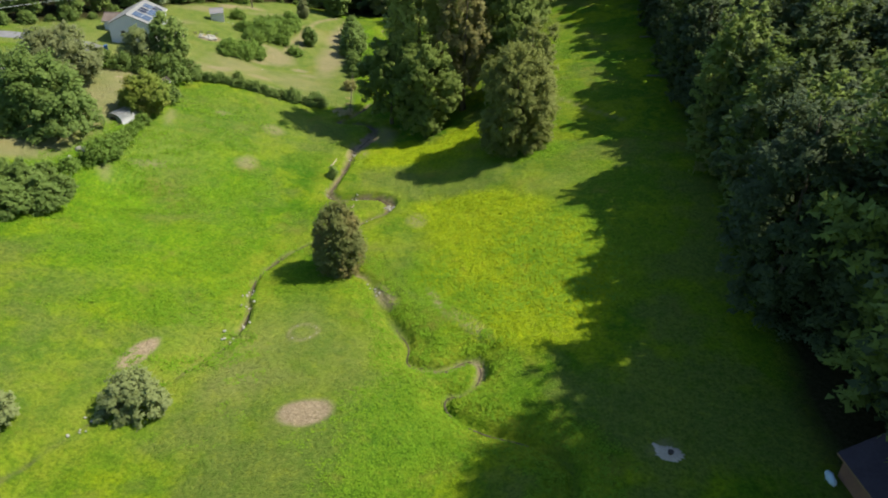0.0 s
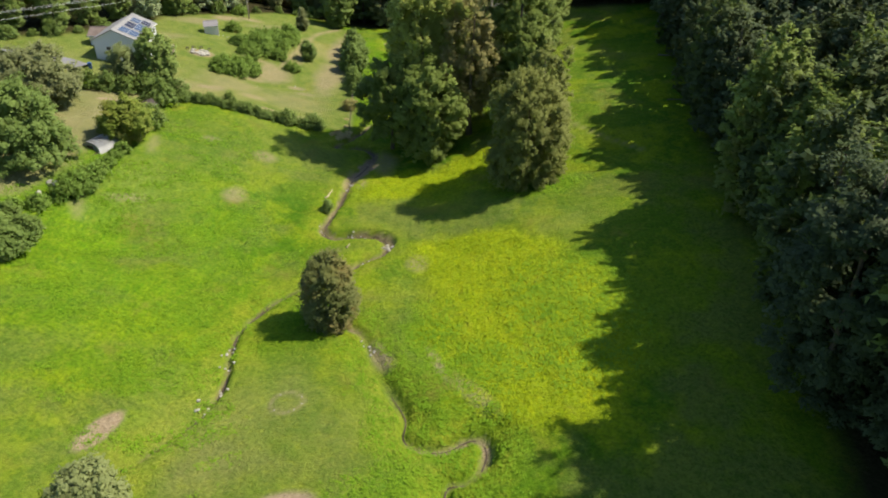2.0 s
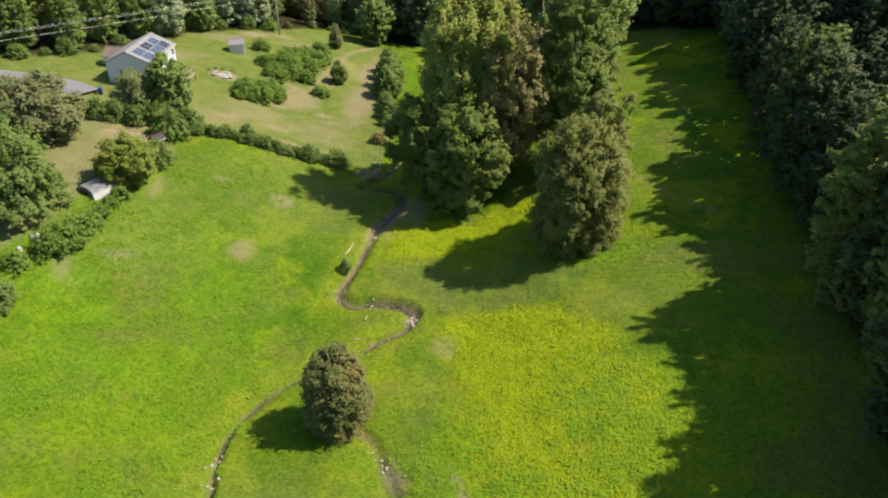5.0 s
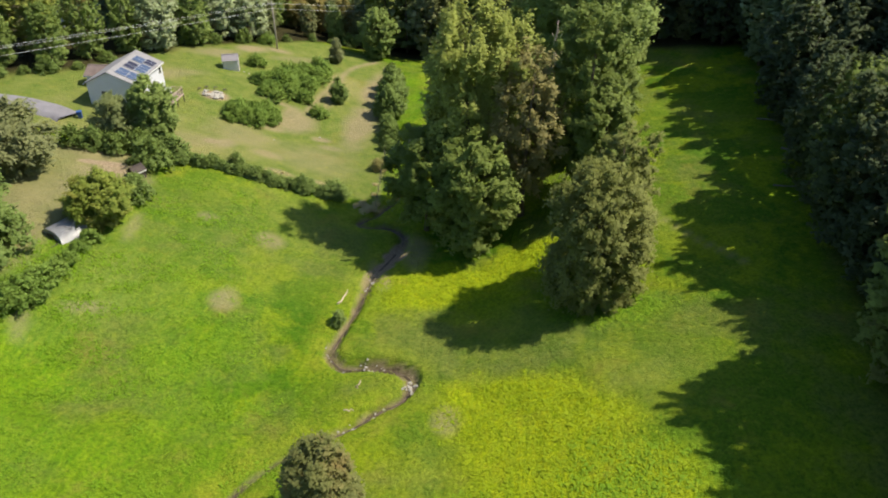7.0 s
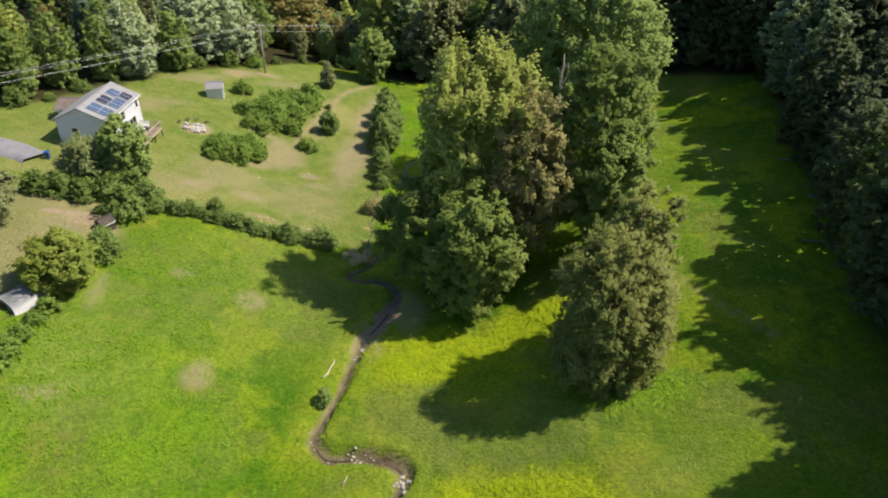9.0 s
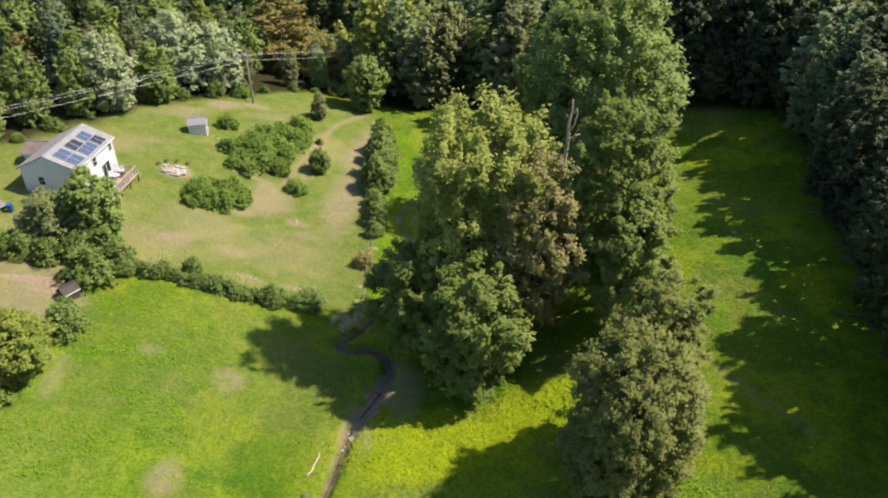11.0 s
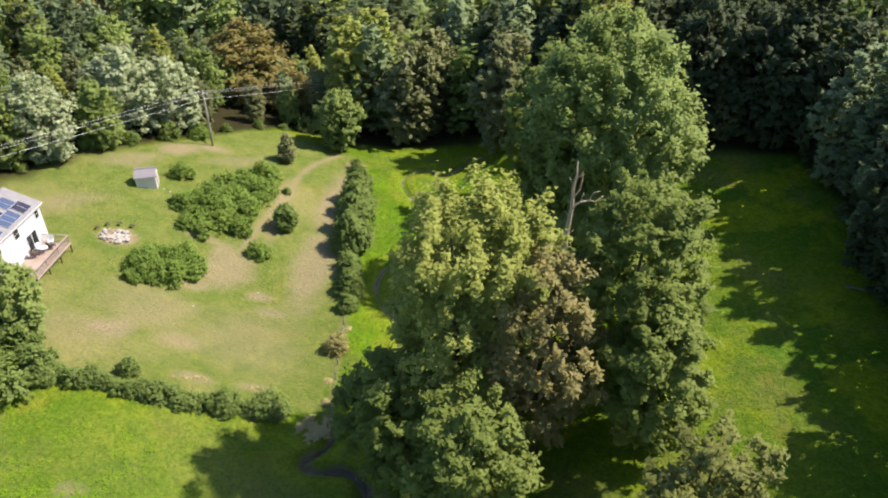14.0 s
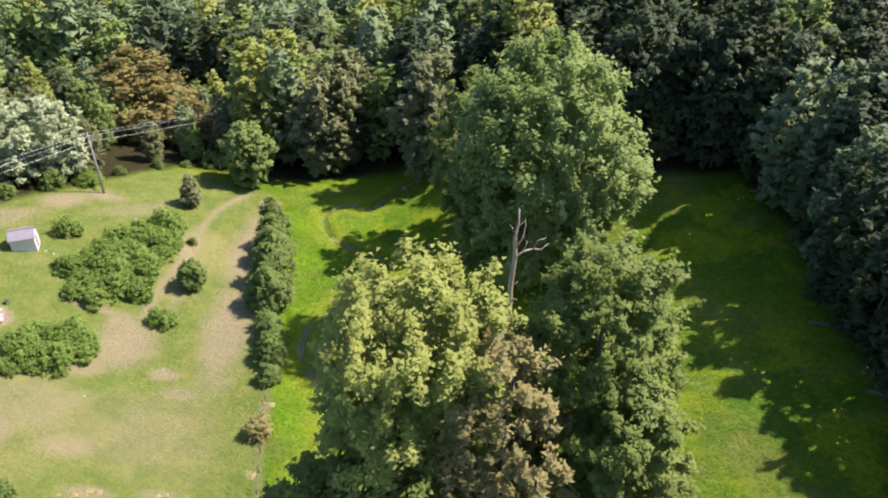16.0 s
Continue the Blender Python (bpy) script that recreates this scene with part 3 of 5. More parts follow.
def trunk_bm(rng, height, radius, low, girth, limbs=6):
    """A tapered, slightly bent trunk with limbs that reach into the crown."""
    bm = bmesh.new()
    lean = [(rng.random() - 0.5) * 0.04 * height for _ in range(2)]
    path = []
    for k in range(7):
        f = k / 6
        path.append((lean[0] * f * f * 2, lean[1] * f * f * 2, height * 0.86 * f - 0.3, girth * (1.35 if k == 0 else 1) * (1 - 0.85 * f)))
    add_tube(bm, path, 8)
    for k in range(limbs):
        f = 0.25 + 0.6 * k / limbs
        z0 = max(low * 0.8, height * 0.86 * f * 0.8)
        a = k * 2.4 + rng.random()
        x0, y0 = lean[0] * f * f * 2, lean[1] * f * f * 2
        reach = radius * (0.75 - 0.3 * f)
        add_tube(bm, [(x0, y0, z0, girth * 0.42 * (1 - 0.5 * f)), (x0 + reach * 0.5 * math.cos(a), y0 + reach * 0.5 * math.sin(a), z0 + height * 0.07, girth * 0.25 * (1 - 0.5 * f)),
                      (x0 + reach * math.cos(a + 0.25), y0 + reach * math.sin(a + 0.25), z0 + height * 0.16, girth * 0.08)], 5)
    return bm


def tree(name, label, category, seed, x, y, height, radius, low, mat, puffs=90, per=90, leaf=0.42, shape="round", girth=None, group="", bark=None, droop=0.0, lobes=5, jitter=1.0, upright=0.9, thin=0.0, ragged=1.0):
    """A tree at a place: trunk and limbs, and a crown of leaf sprays."""
    rng = np.random.default_rng(seed)
    ob = thing(name, x, y, at_ground(x, y), label, category, group)
    part("trunk", trunk_bm(rng, height, radius, low, girth or height * 0.016 + 0.05), bark or BARK, ob)
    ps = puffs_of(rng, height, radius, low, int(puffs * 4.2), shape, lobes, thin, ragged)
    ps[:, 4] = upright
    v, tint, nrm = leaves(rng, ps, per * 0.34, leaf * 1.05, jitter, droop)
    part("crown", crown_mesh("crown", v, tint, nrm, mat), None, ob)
    return ob


def shrub_mesh(seed, height, radius, mat, puffs=16, per=70, leaf=0.2, shape="dome"):
    rng = np.random.default_rng(seed)
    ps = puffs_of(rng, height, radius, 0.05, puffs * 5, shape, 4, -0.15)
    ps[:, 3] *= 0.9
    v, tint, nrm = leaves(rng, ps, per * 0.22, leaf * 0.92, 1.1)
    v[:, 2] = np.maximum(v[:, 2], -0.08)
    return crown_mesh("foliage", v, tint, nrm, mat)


def shrub(name, label, category, mesh, x, y, seed, size=1.0, group="", tall=1.0):
    """A shrub that shares its leaves with others, turned and sized."""
    r = random.Random(seed)
    ob = new(name, mesh)
    ob.matrix_basis = pose(x, y, at_ground(x, y), 0, 0, r.random() * 360) @ Matrix.Diagonal((size, size * (0.88 + 0.24 * r.random()), size * tall, 1))
    return tagged(ob, label, category, group)


# the group of tall trees in the middle of the pasture
CL = "tall trees in the pasture"
tree("poplar_tree", "tall yellow-green poplar in the group beside the stream", "tree", 11, -3.8, 118.4, 28.4, 6.9, 5.5, LEAF_POPLAR, 190, 215, 0.2, "ovoid", group=CL, lobes=9, upright=1.7, thin=0.18)
tree("poplar_tree", "yellow-green poplar leaning out of the group", "tree", 24, 0.4, 119.0, 26.8, 4.6, 11.0, LEAF_POPLAR, 90, 210, 0.2, "round", group=CL, lobes=7, upright=1.7, thin=0.12)
tree("oak_tree", "dark green oak with a crown down to the grass", "tree", 12, -3.0, 110.2, 15.8, 5.7, 0.5, LEAF_OAK, 130, 260, 0.2, "round", group=CL, lobes=9)
tree("oak_tree", "dark green oak reaching low over the stream bank", "tree", 13, -8.9, 113.8, 15.0, 4.9, 2.6, LEAF_OAK, 100, 230, 0.2, "round", group=CL, lobes=9)
tree("ash_tree", "tall ash with a thin browning crown among oaks", "tree", 14, 3.2, 115.8, 22.8, 5.0, 4.5, LEAF_BROWN, 95, 150, 0.19, "round", group=CL, lobes=9, upright=1.4, thin=0.15)
tree("oak_tree", "tall dark green oak standing behind the browning ash", "tree", 15, 10.8, 120.5, 24.5, 6.2, 3, LEAF_OAK, 150, 260, 0.2, "round", group=CL, lobes=9)
tree("oak_tree", "shorter green oak at the side of the group", "tree", 16, 12.6, 115, 15.5, 4.6, 2, LEAF_OAK, 80, 230, 0.2, "round", group=CL, lobes=7)
tree("oak_tree", "leafy dark oak at the back of the group", "tree", 17, 3, 124, 19, 6, 2, LEAF_OAK, 80, 130, 0.3, "round", group=CL, lobes=6)
tree("elm_tree", "broad olive-green elm with drooping twigs standing apart in grass", "tree", 18, 10.5, 96.6, 15.6, 5.6, 0.1, LEAF_ELM, 240, 210, 0.16, "oval", droop=0.7, lobes=6, thin=-0.28, ragged=0.55)
tree("elm_tree", "smaller olive-green elm close behind the broad one", "tree", 19, 12.8, 101.5, 17, 3.8, 1.5, LEAF_ELM, 90, 160, 0.18, "oval", droop=0.5, lobes=6, thin=-0.15)
tree("cedar_tree", "small conical cedar with browning tips beside the stream", "tree", 20, -12, 68.3, 8.9, 3.0, 0.1, LEAF_CEDAR, 220, 90, 0.13, "ovoid", lobes=6, thin=-0.12, ragged=0.45)
tree("beech_tree", "very tall broad green tree at the end of the lane", "tree", 21, 12.9, 151, 28, 9.9, 3.0, LEAF_MAPLE, 230, 240, 0.26, "round", lobes=11, upright=1.25)
tree("beech_tree", "green tree in the shade of the very tall one", "tree", 22, 7.6, 153.5, 22.5, 5.6, 2, LEAF_OAK, 90, 110, 0.36, "round", lobes=6)
tree("beech_tree", "green tree beside the very tall one", "tree", 23, 19.5, 156, 19, 4.6, 1.5, LEAF_OAK, 90, 110, 0.36, "round", lobes=6)

tree("oak_tree", "green oak over the shaded end of the lane", "tree", 25, 6.0, 168.5, 20.5, 6.0, 1.5, LEAF_OAK, 90, 110, 0.34, "round", lobes=7)
tree("elm_tree", "lighter green elm beside the stream at the end of the lane", "tree", 26, 1.5, 186.5, 20.5, 5.6, 1.0, LEAF_OLIVE, 90, 110, 0.34, "round", lobes=7)

tree("ivy_tree", "grey-olive tree hung with creeper at the wood's edge", "tree", 27, 35.6, 82.6, 15.0, 4.2, 0.5, LEAF_ELM, 110, 150, 0.24, "oval", lobes=7, droop=0.3)

# trees and shrubs round the yard and the house
tree("juniper_tree", "dark green bushy tree beside the house", "tree", 31, -47.6, 123.6, 9.4, 3.1, 0.2, LEAF_MAPLE, 110, 120, 0.22, "oval")
tree("willow_bush", "pale grey-green willow bush before the house", "bush", 32, -52.6, 121.8, 6.4, 3.6, 0.2, LEAF_PALE, 90, 130, 0.17, "dome")
tree("apple_tree", "broad dull green tree in the yard", "tree", 33, -58.6, 106.6, 8.4, 6.2, 0.5, LEAF_OLIVE, 150, 150, 0.22, "round", lobes=7)
tree("maple_tree", "dense dark green tree over the yard", "tree", 34, -53.8, 90.4, 10.0, 6.6, 0.2, LEAF_HEDGE, 190, 150, 0.22, "dome", lobes=7)
tree("maple_tree", "dense dark green tree over the yard", "tree", 35, -67, 86, 9, 5.5, 0.6, LEAF_MAPLE, 150, 140, 0.24, "round", lobes=7)
tree("cherry_tree", "small yellow-green tree beside the grey shed", "tree", 36, -43.9, 100.2, 5.8, 4.0, 0.3, LEAF_CHERRY, 100, 130, 0.19, "round", lobes=6)
tree("maple_tree", "young green maple at the corner of the lawn", "tree", 37, -27.5, 187, 10.5, 4.0, 0.6, LEAF_MAPLE, 110, 120, 0.26, "round", lobes=6)
tree("sapling", "young green sapling on the lawn", "tree", 38, -29.3, 155.5, 3.8, 1.7, 0.4, LEAF_HEDGE, 66, 60, 0.16, "round")
tree("sapling", "young conical sapling at the end of the lawn", "tree", 39, -34, 176, 4.8, 1.5, 0.3, LEAF_OLIVE, 66, 60, 0.17, "egg")

HEDGE = [shrub_mesh(50 + k, 1.7, 1.25, LEAF_HEDGE, 24, 85, 0.13) for k in range(4)]
TALL = [shrub_mesh(60 + k, 5.0, 2.7, LEAF_HEDGE, 70, 95, 0.2, "egg") for k in range(4)]
BRAMBLE = [shrub_mesh(70 + k, 1.9, 1.9, LEAF_BRAMBLE, 26, 90, 0.15) for k in range(4)]
r = random.Random(5)
k = 0
for px, py in smooth_line([(-43.5, 118.2), (-39, 118.6), (-33.2, 118.6), (-28.2, 119.2), (-21, 121.0)], 0.85):
    shrub("hedge_shrub", "green shrub in the hedge below the lawn", "shrub", HEDGE[k % 4], px + r.uniform(-0.25, 0.25), py + r.uniform(-0.35, 0.35), k, r.uniform(0.72, 1.08), "hedge below the lawn")
    k += 1
for px, py, s in ((-45.2, 115.8, 2.0), (-43.6, 118.8, 1.6), (-48, 118.8, 1.7), (-50.8, 117.6, 1.5), (-53.6, 117.8, 1.5), (-56.4, 117.2, 1.5), (-47.2, 121.5, 1.8), (-22.5, 120.8, 1.4), (-26.5, 119.8, 1.2), (-36, 121, 0.9), (-43.4, 106.2, 1.7), (-44.5, 109, 1.2)):
    shrub("round_shrub", "rounded green shrub standing in the hedge line", "shrub", HEDGE[k % 4], px, py, k, s, "shrubs by the hedge", 1.1)
    k += 1
for px, py, s in ((-43.4, 96.2, 1.0), (-43.7, 94.2, 0.85), (-43.9, 92, 0.95), (-44, 90, 1.2), (-44.4, 88, 1.6), (-45.2, 86.2, 1.7), (-46, 84.6, 1.5), (-47.2, 81, 1.2), (-48.8, 79.2, 1.0)):
    shrub("hedge_shrub", "leafy green shrub in the hedge beside the yard", "shrub", BRAMBLE[k % 4], px, py, k, s * 0.72, "hedge beside the yard", 1.2)
    k += 1
for px, py, s in ((-46.2, 71.5, 0.95), (-48.8, 73.6, 1.05), (-45.6, 75.2, 0.7), (-51.5, 71, 1.1), (-48.5, 69, 0.95), (-48.2, 77, 0.65), (-53.5, 75, 0.8)):
    shrub("wild_shrub", "tall dark green shrub at the pasture's edge", "shrub", TALL[k % 4], px, py, k, s, "wild shrubs", 0.8)
    k += 1
for px, py, s, high in ((-18.1, 139.6, 0.5, 0.95), (-18.4, 143.2, 0.62, 1.0), (-18.9, 146.8, 0.68, 0.9), (-19.7, 153.6, 0.98, 1.2), (-20.3, 158.2, 1.05, 1.2), (-20.8, 163.2, 1.0, 1.15), (-21.3, 167.4, 1.0, 1.05), (-22.0, 172.2, 0.62, 0.9), (-22.9, 177.4, 0.5, 0.8)):
    shrub("lane_shrub", "tall green shrub in the row between lawn and lane", "shrub", TALL[k % 4], px, py, k, s, "row beside the lane", high)
    k += 1
    if s < 0.8:
        shrub("lane_shrub", "leafy green shrub filling the row beside the lane", "shrub", HEDGE[k % 4], px + r.uniform(-0.5, 0.9), py + r.uniform(1.4, 2.2), k, s * r.uniform(1.5, 2.0), "row beside the lane", 1.2)
STRAW = foliage("dry_straw_grass", (0.44, 0.38, 0.15), (0.66, 0.58, 0.3), 0.25)
DRY = [shrub_mesh(80 + q, 1.0, 0.9, STRAW, 14, 70, 0.14) for q in range(2)]
for q, (px, py, s) in enumerate(((-17.6, 119.0, 1.2), (-18.6, 120.2, 0.9), (-16.8, 120.6, 0.8), (-19.4, 119.4, 0.7), (-17.5, 123.2, 0.5), (-17.9, 126.4, 0.55), (-17.4, 135.6, 0.5), (-30.4, 122.6, 0.4), (-29.6, 122.9, 0.3), (-31.3, 122.3, 0.34), (-32.4, 121.9, 0.28), (-25.2, 123.4, 0.3), (-24.6, 123.7, 0.26))):
    shrub("dry_tuft", "tuft of dry straw-coloured grass beside fence and hedge", "grass tuft", DRY[q % 2], px, py, 500 + q, s, "dry tufts of grass", 0.35)
shrub("brown_shrub", "small browning shrub at the fence beside the lane", "shrub", shrub_mesh(84, 1.9, 1.5, LEAF_BROWN, 24, 80, 0.13, "oval"), -18.0, 131.6, 3, 1.0)
tree("elder_bush", "dull green bush above the ditch", "bush", 82, -35.2, 39.6, 2.6, 2.0, 0.1, LEAF_PALE, 40, 100, 0.15, "dome", girth=0.08)
tree("elder_bush", "rounded dull green bush by the ditch", "bush", 81, -26.4, 43.6, 3.5, 2.9, 0.1, LEAF_PALE, 60, 120, 0.15, "dome", girth=0.09)
shrub("round_shrub", "small round green shrub on the stream bank", "shrub", HEDGE[1], -16.2, 93, 4, 0.8, "shrubs by the hedge")
shrub("round_shrub", "low green shrub by the small shed", "shrub", BRAMBLE[0], -46.6, 163.4, 5, 1.15, "shrubs by the hedge")
shrub("round_shrub", "low green shrub at the foot of the trees", "shrub", BRAMBLE[1], -48.5, 177.5, 6, 1.0, "shrubs by the hedge")
shrub("round_shrub", "little dark green shrub on the lawn", "shrub", HEDGE[2], -31.7, 165.4, 7, 0.6, "shrubs by the hedge")
PATCHES = (([(-45.4, 153.4), (-40, 149.6), (-36.5, 148.8), (-34.2, 151.5), (-34, 160), (-34, 168), (-36.2, 171), (-39.5, 166), (-42, 159)], 56, 0.8, 1.3), ([(-42, 137), (-38.5, 138), (-37, 142), (-38.5, 144.5), (-41.5, 144.6), (-43, 141.5)], 22, 0.75, 1.25), ([(-43.4, 136), (-42, 136.6), (-42.6, 138)], 2, 0.5, 0.6), ([(-31.8, 148), (-29.8, 148.4), (-30.6, 149.2)], 4, 0.7, 0.85))
for poly, count, small, big in PATCHES:
    j = 0
    while j < count:
        px, py = r.uniform(min(q[0] for q in poly), max(q[0] for q in poly)), r.uniform(min(q[1] for q in poly), max(q[1] for q in poly))
        if float(inside(np.array([px]), np.array([py]), poly, 0.05)[0]) > 0.5:
            shrub("bramble_bush", "sprawling green bramble mound on the mown lawn", "bramble", BRAMBLE[j % 4], px, py, 200 + k, r.uniform(small, big), "brambles on the lawn", r.uniform(0.75, 1.4))
            j, k = j + 1, k + 1

for px, py in smooth_line([(-80, 131.5), (-74.4, 136.5), (-69, 144), (-64.3, 155), (-60.3, 165), (-53, 174.5), (-45, 182.5), (-38, 190), (-30, 191)], 6.5):
    shrub("wild_shrub", "low green shrub at the foot of the trees beyond the lawn", "shrub", HEDGE[k % 4], px + r.uniform(-1.2, 0.4), py + r.uniform(-0.2, 1.4), k, r.uniform(0.7, 1.5), "undergrowth beyond the lawn", r.uniform(0.8, 1.3))
    k += 1

# ---- the woods ----
PROTO = []
for k, (h, rad, low, mat, puffs, per, leaf, shape) in enumerate([
        (22, 5.2, 1.5, LEAF_WOOD_SHADE, 80, 34, 0.66, "round"), (20, 4.8, 1.0, LEAF_WOOD_SHADE, 75, 34, 0.64, "round"), (23, 4.6, 2.0, LEAF_HAZE, 75, 34, 0.64, "round"), (19, 5.4, 1.0, LEAF_MAPLE, 80, 34, 0.64, "round"),
        (18, 4.6, 1.0, LEAF_OLIVE, 70, 34, 0.6, "round"), (24, 4.4, 3.0, LEAF_POPLAR, 70, 34, 0.62, "round"), (20, 3.8, 2.0, LEAF_PINE, 80, 40, 0.5, "cone"), (12, 4.6, 0.6, LEAF_SILVER, 60, 50, 0.45, "round"), (13, 5.2, 0.6, LEAF_RUST, 70, 50, 0.42, "dome")]):
    rng = np.random.default_rng(300 + k)
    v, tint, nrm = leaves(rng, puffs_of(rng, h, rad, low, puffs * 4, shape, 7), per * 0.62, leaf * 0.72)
    tb = trunk_bm(rng, h, rad, low, h * 0.014, 4)
    tm = bpy.data.meshes.new("trunk")
    tb.to_mesh(tm)
    tb.free()
    tm.materials.append(BARK)
    q = v.reshape(-1, 3, 3)[::3]
    c = q.mean(1, keepdims=True)
    light_v, light_t, light_n = (c + (q - c) * 1.55).reshape(-1, 3), tint.reshape(-1, 3)[::3].ravel(), nrm.reshape(-1, 3, 3)[::3].reshape(-1, 3)
    PROTO.append((crown_mesh("crown", v, tint, nrm, mat), tm, light_v, light_t, mat, crown_mesh("crown", light_v, light_t, light_n, mat), light_n))
FINE = {}
for k, (h, rad, low, mat, shape) in enumerate([(22, 5.4, 1.5, LEAF_WOOD_HALF_SHADE, "round"), (20, 5.0, 1.0, LEAF_WOOD_HALF_SHADE, "round"), (22, 5.2, 2.0, LEAF_OAK, "round"), (20, 5.4, 1.0, LEAF_WOOD_SHADE, "round"), (19, 5.4, 1.0, LEAF_MAPLE, "round"), (12, 4.6, 0.6, LEAF_SILVER, "round"), (13, 5.2, 0.6, LEAF_RUST, "dome"), (18, 4.6, 1.0, LEAF_OLIVE, "round"), (24, 4.4, 3.0, LEAF_POPLAR, "round")]):
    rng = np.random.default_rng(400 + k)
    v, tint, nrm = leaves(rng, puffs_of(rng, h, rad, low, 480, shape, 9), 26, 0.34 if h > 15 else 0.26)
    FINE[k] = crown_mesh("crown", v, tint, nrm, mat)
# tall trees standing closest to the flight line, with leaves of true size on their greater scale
for k, mat in ((9, LEAF_WOOD_HALF_SHADE), (10, LEAF_WOOD_SHADE), (11, LEAF_OAK)):
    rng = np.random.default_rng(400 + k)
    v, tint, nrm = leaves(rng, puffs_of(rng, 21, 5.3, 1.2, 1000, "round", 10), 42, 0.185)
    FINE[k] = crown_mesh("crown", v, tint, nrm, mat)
KINDS = [("oak_tree", "green oak in the shaded wood beside the pasture"), ("oak_tree", "green oak in the shaded wood beside the pasture"), ("maple_tree", "green maple in the wood"), ("maple_tree", "green maple in the wood"),
         ("elm_tree", "olive-green elm in the wood"), ("poplar_tree", "tall yellow-green poplar in the wood"), ("pine_tree", "blue-green pine in the wood"), ("silver_maple", "pale silvery maple beyond the lawn"), ("rusty_tree", "broad rust-brown tree beyond the lawn")]


def wood_tree(kind, x, y, size, seed, tall=1.0, light=False, fine=None):
    rr = random.Random(seed)
    name, label = KINDS[kind]
    ob = new(name)
    ob.matrix_basis = pose(x, y, at_ground(x, y) - 0.1, 0, 0, rr.random() * 360) @ Matrix.Diagonal((size, size, size * tall, 1))
    tagged(ob, label, "tree", "trees of the wood")
    part("trunk", PROTO[kind][1], None, ob)
    part("crown", FINE[fine] if fine is not None else PROTO[kind][5 if light else 0], None, ob)
    return ob


r = random.Random(77)
FAR = []


def wood_at(x, y):
    """Whether a place lies in the wood."""
    if y < 166:
        return x > np.interp(y, [q[1] for q in EDGE[:8]], [q[0] for q in EDGE[:8]]) + 3.4
    return y > np.interp(x, [-90, -76, -64, -50, -38, -22, -6, 14, 22, 27, 42], [140, 158, 176, 192, 199, 192, 193, 189, 184, 171, 166])


row = 0
y = 6.0
while y < 284:
    x = -150 + (row % 2) * 3.6
    while x < 160:
        px, py = x + r.uniform(-2.2, 2.2), y + r.uniform(-2.2, 2.2)
        u = r.random()
        if wood_at(px, py) and not (py < 50 and px < 39) and (px < 34 + 0.62 * max(py, 25) if py < 110 else abs(px + 2) < 26 + 0.66 * (py - 78)):
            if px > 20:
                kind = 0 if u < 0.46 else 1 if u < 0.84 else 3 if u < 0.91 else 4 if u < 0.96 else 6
            else:
                kind = 0 if u < 0.08 else 1 if u < 0.14 else 2 if u < 0.4 else 3 if u < 0.62 else 4 if u < 0.8 else 5 if u < 0.9 else 7 if u < 0.97 else 8
            size = r.uniform(0.85, 1.12)
            if px < -30 and py < 226:
                size *= 0.45 if px > -75 else 0.6
            deep = 99.0
            if py < 166:
                deep = px - float(np.interp(py, [q[1] for q in EDGE[:8]], [q[0] for q in EDGE[:8]]))
                if deep < 12:
                    size *= float(np.interp(py, [30, 48, 60, 80, 86, 93, 103, 110, 126, 135, 150], [1.2, 1.2, 1.0, 1.0, 0.88, 0.76, 0.9, 0.86, 0.66, 0.78, 0.92]))
            if py < 205 and px < 80:
                wood_tree(kind, px, py, size, row * 1000 + int(x), light=(deep > 20 and deep < 99) or (deep > 11 and deep < 99 and py > 110) or py > 190, fine=9 + row % 2 if 28 < py < 50 and px < 46 else {0: 0 if row % 3 else 2, 1: 3 if row % 2 else 2, 2: 2, 3: 4, 4: 1}.get(kind) if (py < 95 and deep < 14) or py < 44 else None)
            else:
                FAR.append((kind, px, py, size, r.random()))
        x += 7.2
    y += 6.4
    row += 1
for kind, px, py, size, tall in ((8, -48.6, 206, 1.95, 0.6), (8, -36, 199, 0.7, 1.0), (5, -77, 146.5, 0.95, 0.62), (3, -73, 143, 0.55, 1), (2, -79, 138.5, 0.6, 1), (3, -71, 150.5, 0.62, 1), (3, -67, 156.5, 0.55, 1), (7, -64, 161, 1.05, 1), (2, -69.5, 163, 0.6, 1), (3, -59, 167.5, 0.62, 0.9), (7, -58.5, 175, 1.2, 1), (7, -53, 179.5, 1.05, 1), (4, -50, 183, 0.5, 1),
                                 (6, -75, 168, 0.75, 0.8), (2, -80, 154, 0.65, 1), (3, -84, 146, 0.7, 1), (2, -83, 137, 0.65, 1), (4, -88, 130, 0.65, 1), (3, -63, 177, 0.6, 1), (4, -43, 190, 0.42, 1), (3, -38, 194, 0.4, 1), (4, -33, 196, 0.45, 1), (2, -52, 192, 0.6, 1), (4, -58, 188, 0.6, 1),
                                 (2, -23, 203, 1.1, 1), (4, -13.5, 196, 1.05, 1), (4, -11.5, 201, 1.1, 1), (3, 3.5, 193, 0.7, 1), (4, 33, 171, 0.5, 1), (5, -61, 195, 0.55, 1)):
    wood_tree(kind, px, py, size, int(px * 7 + py), tall, fine={2: 4, 3: 4, 4: 7, 5: 8, 7: 5, 8: 6}.get(kind))
y = 18.0
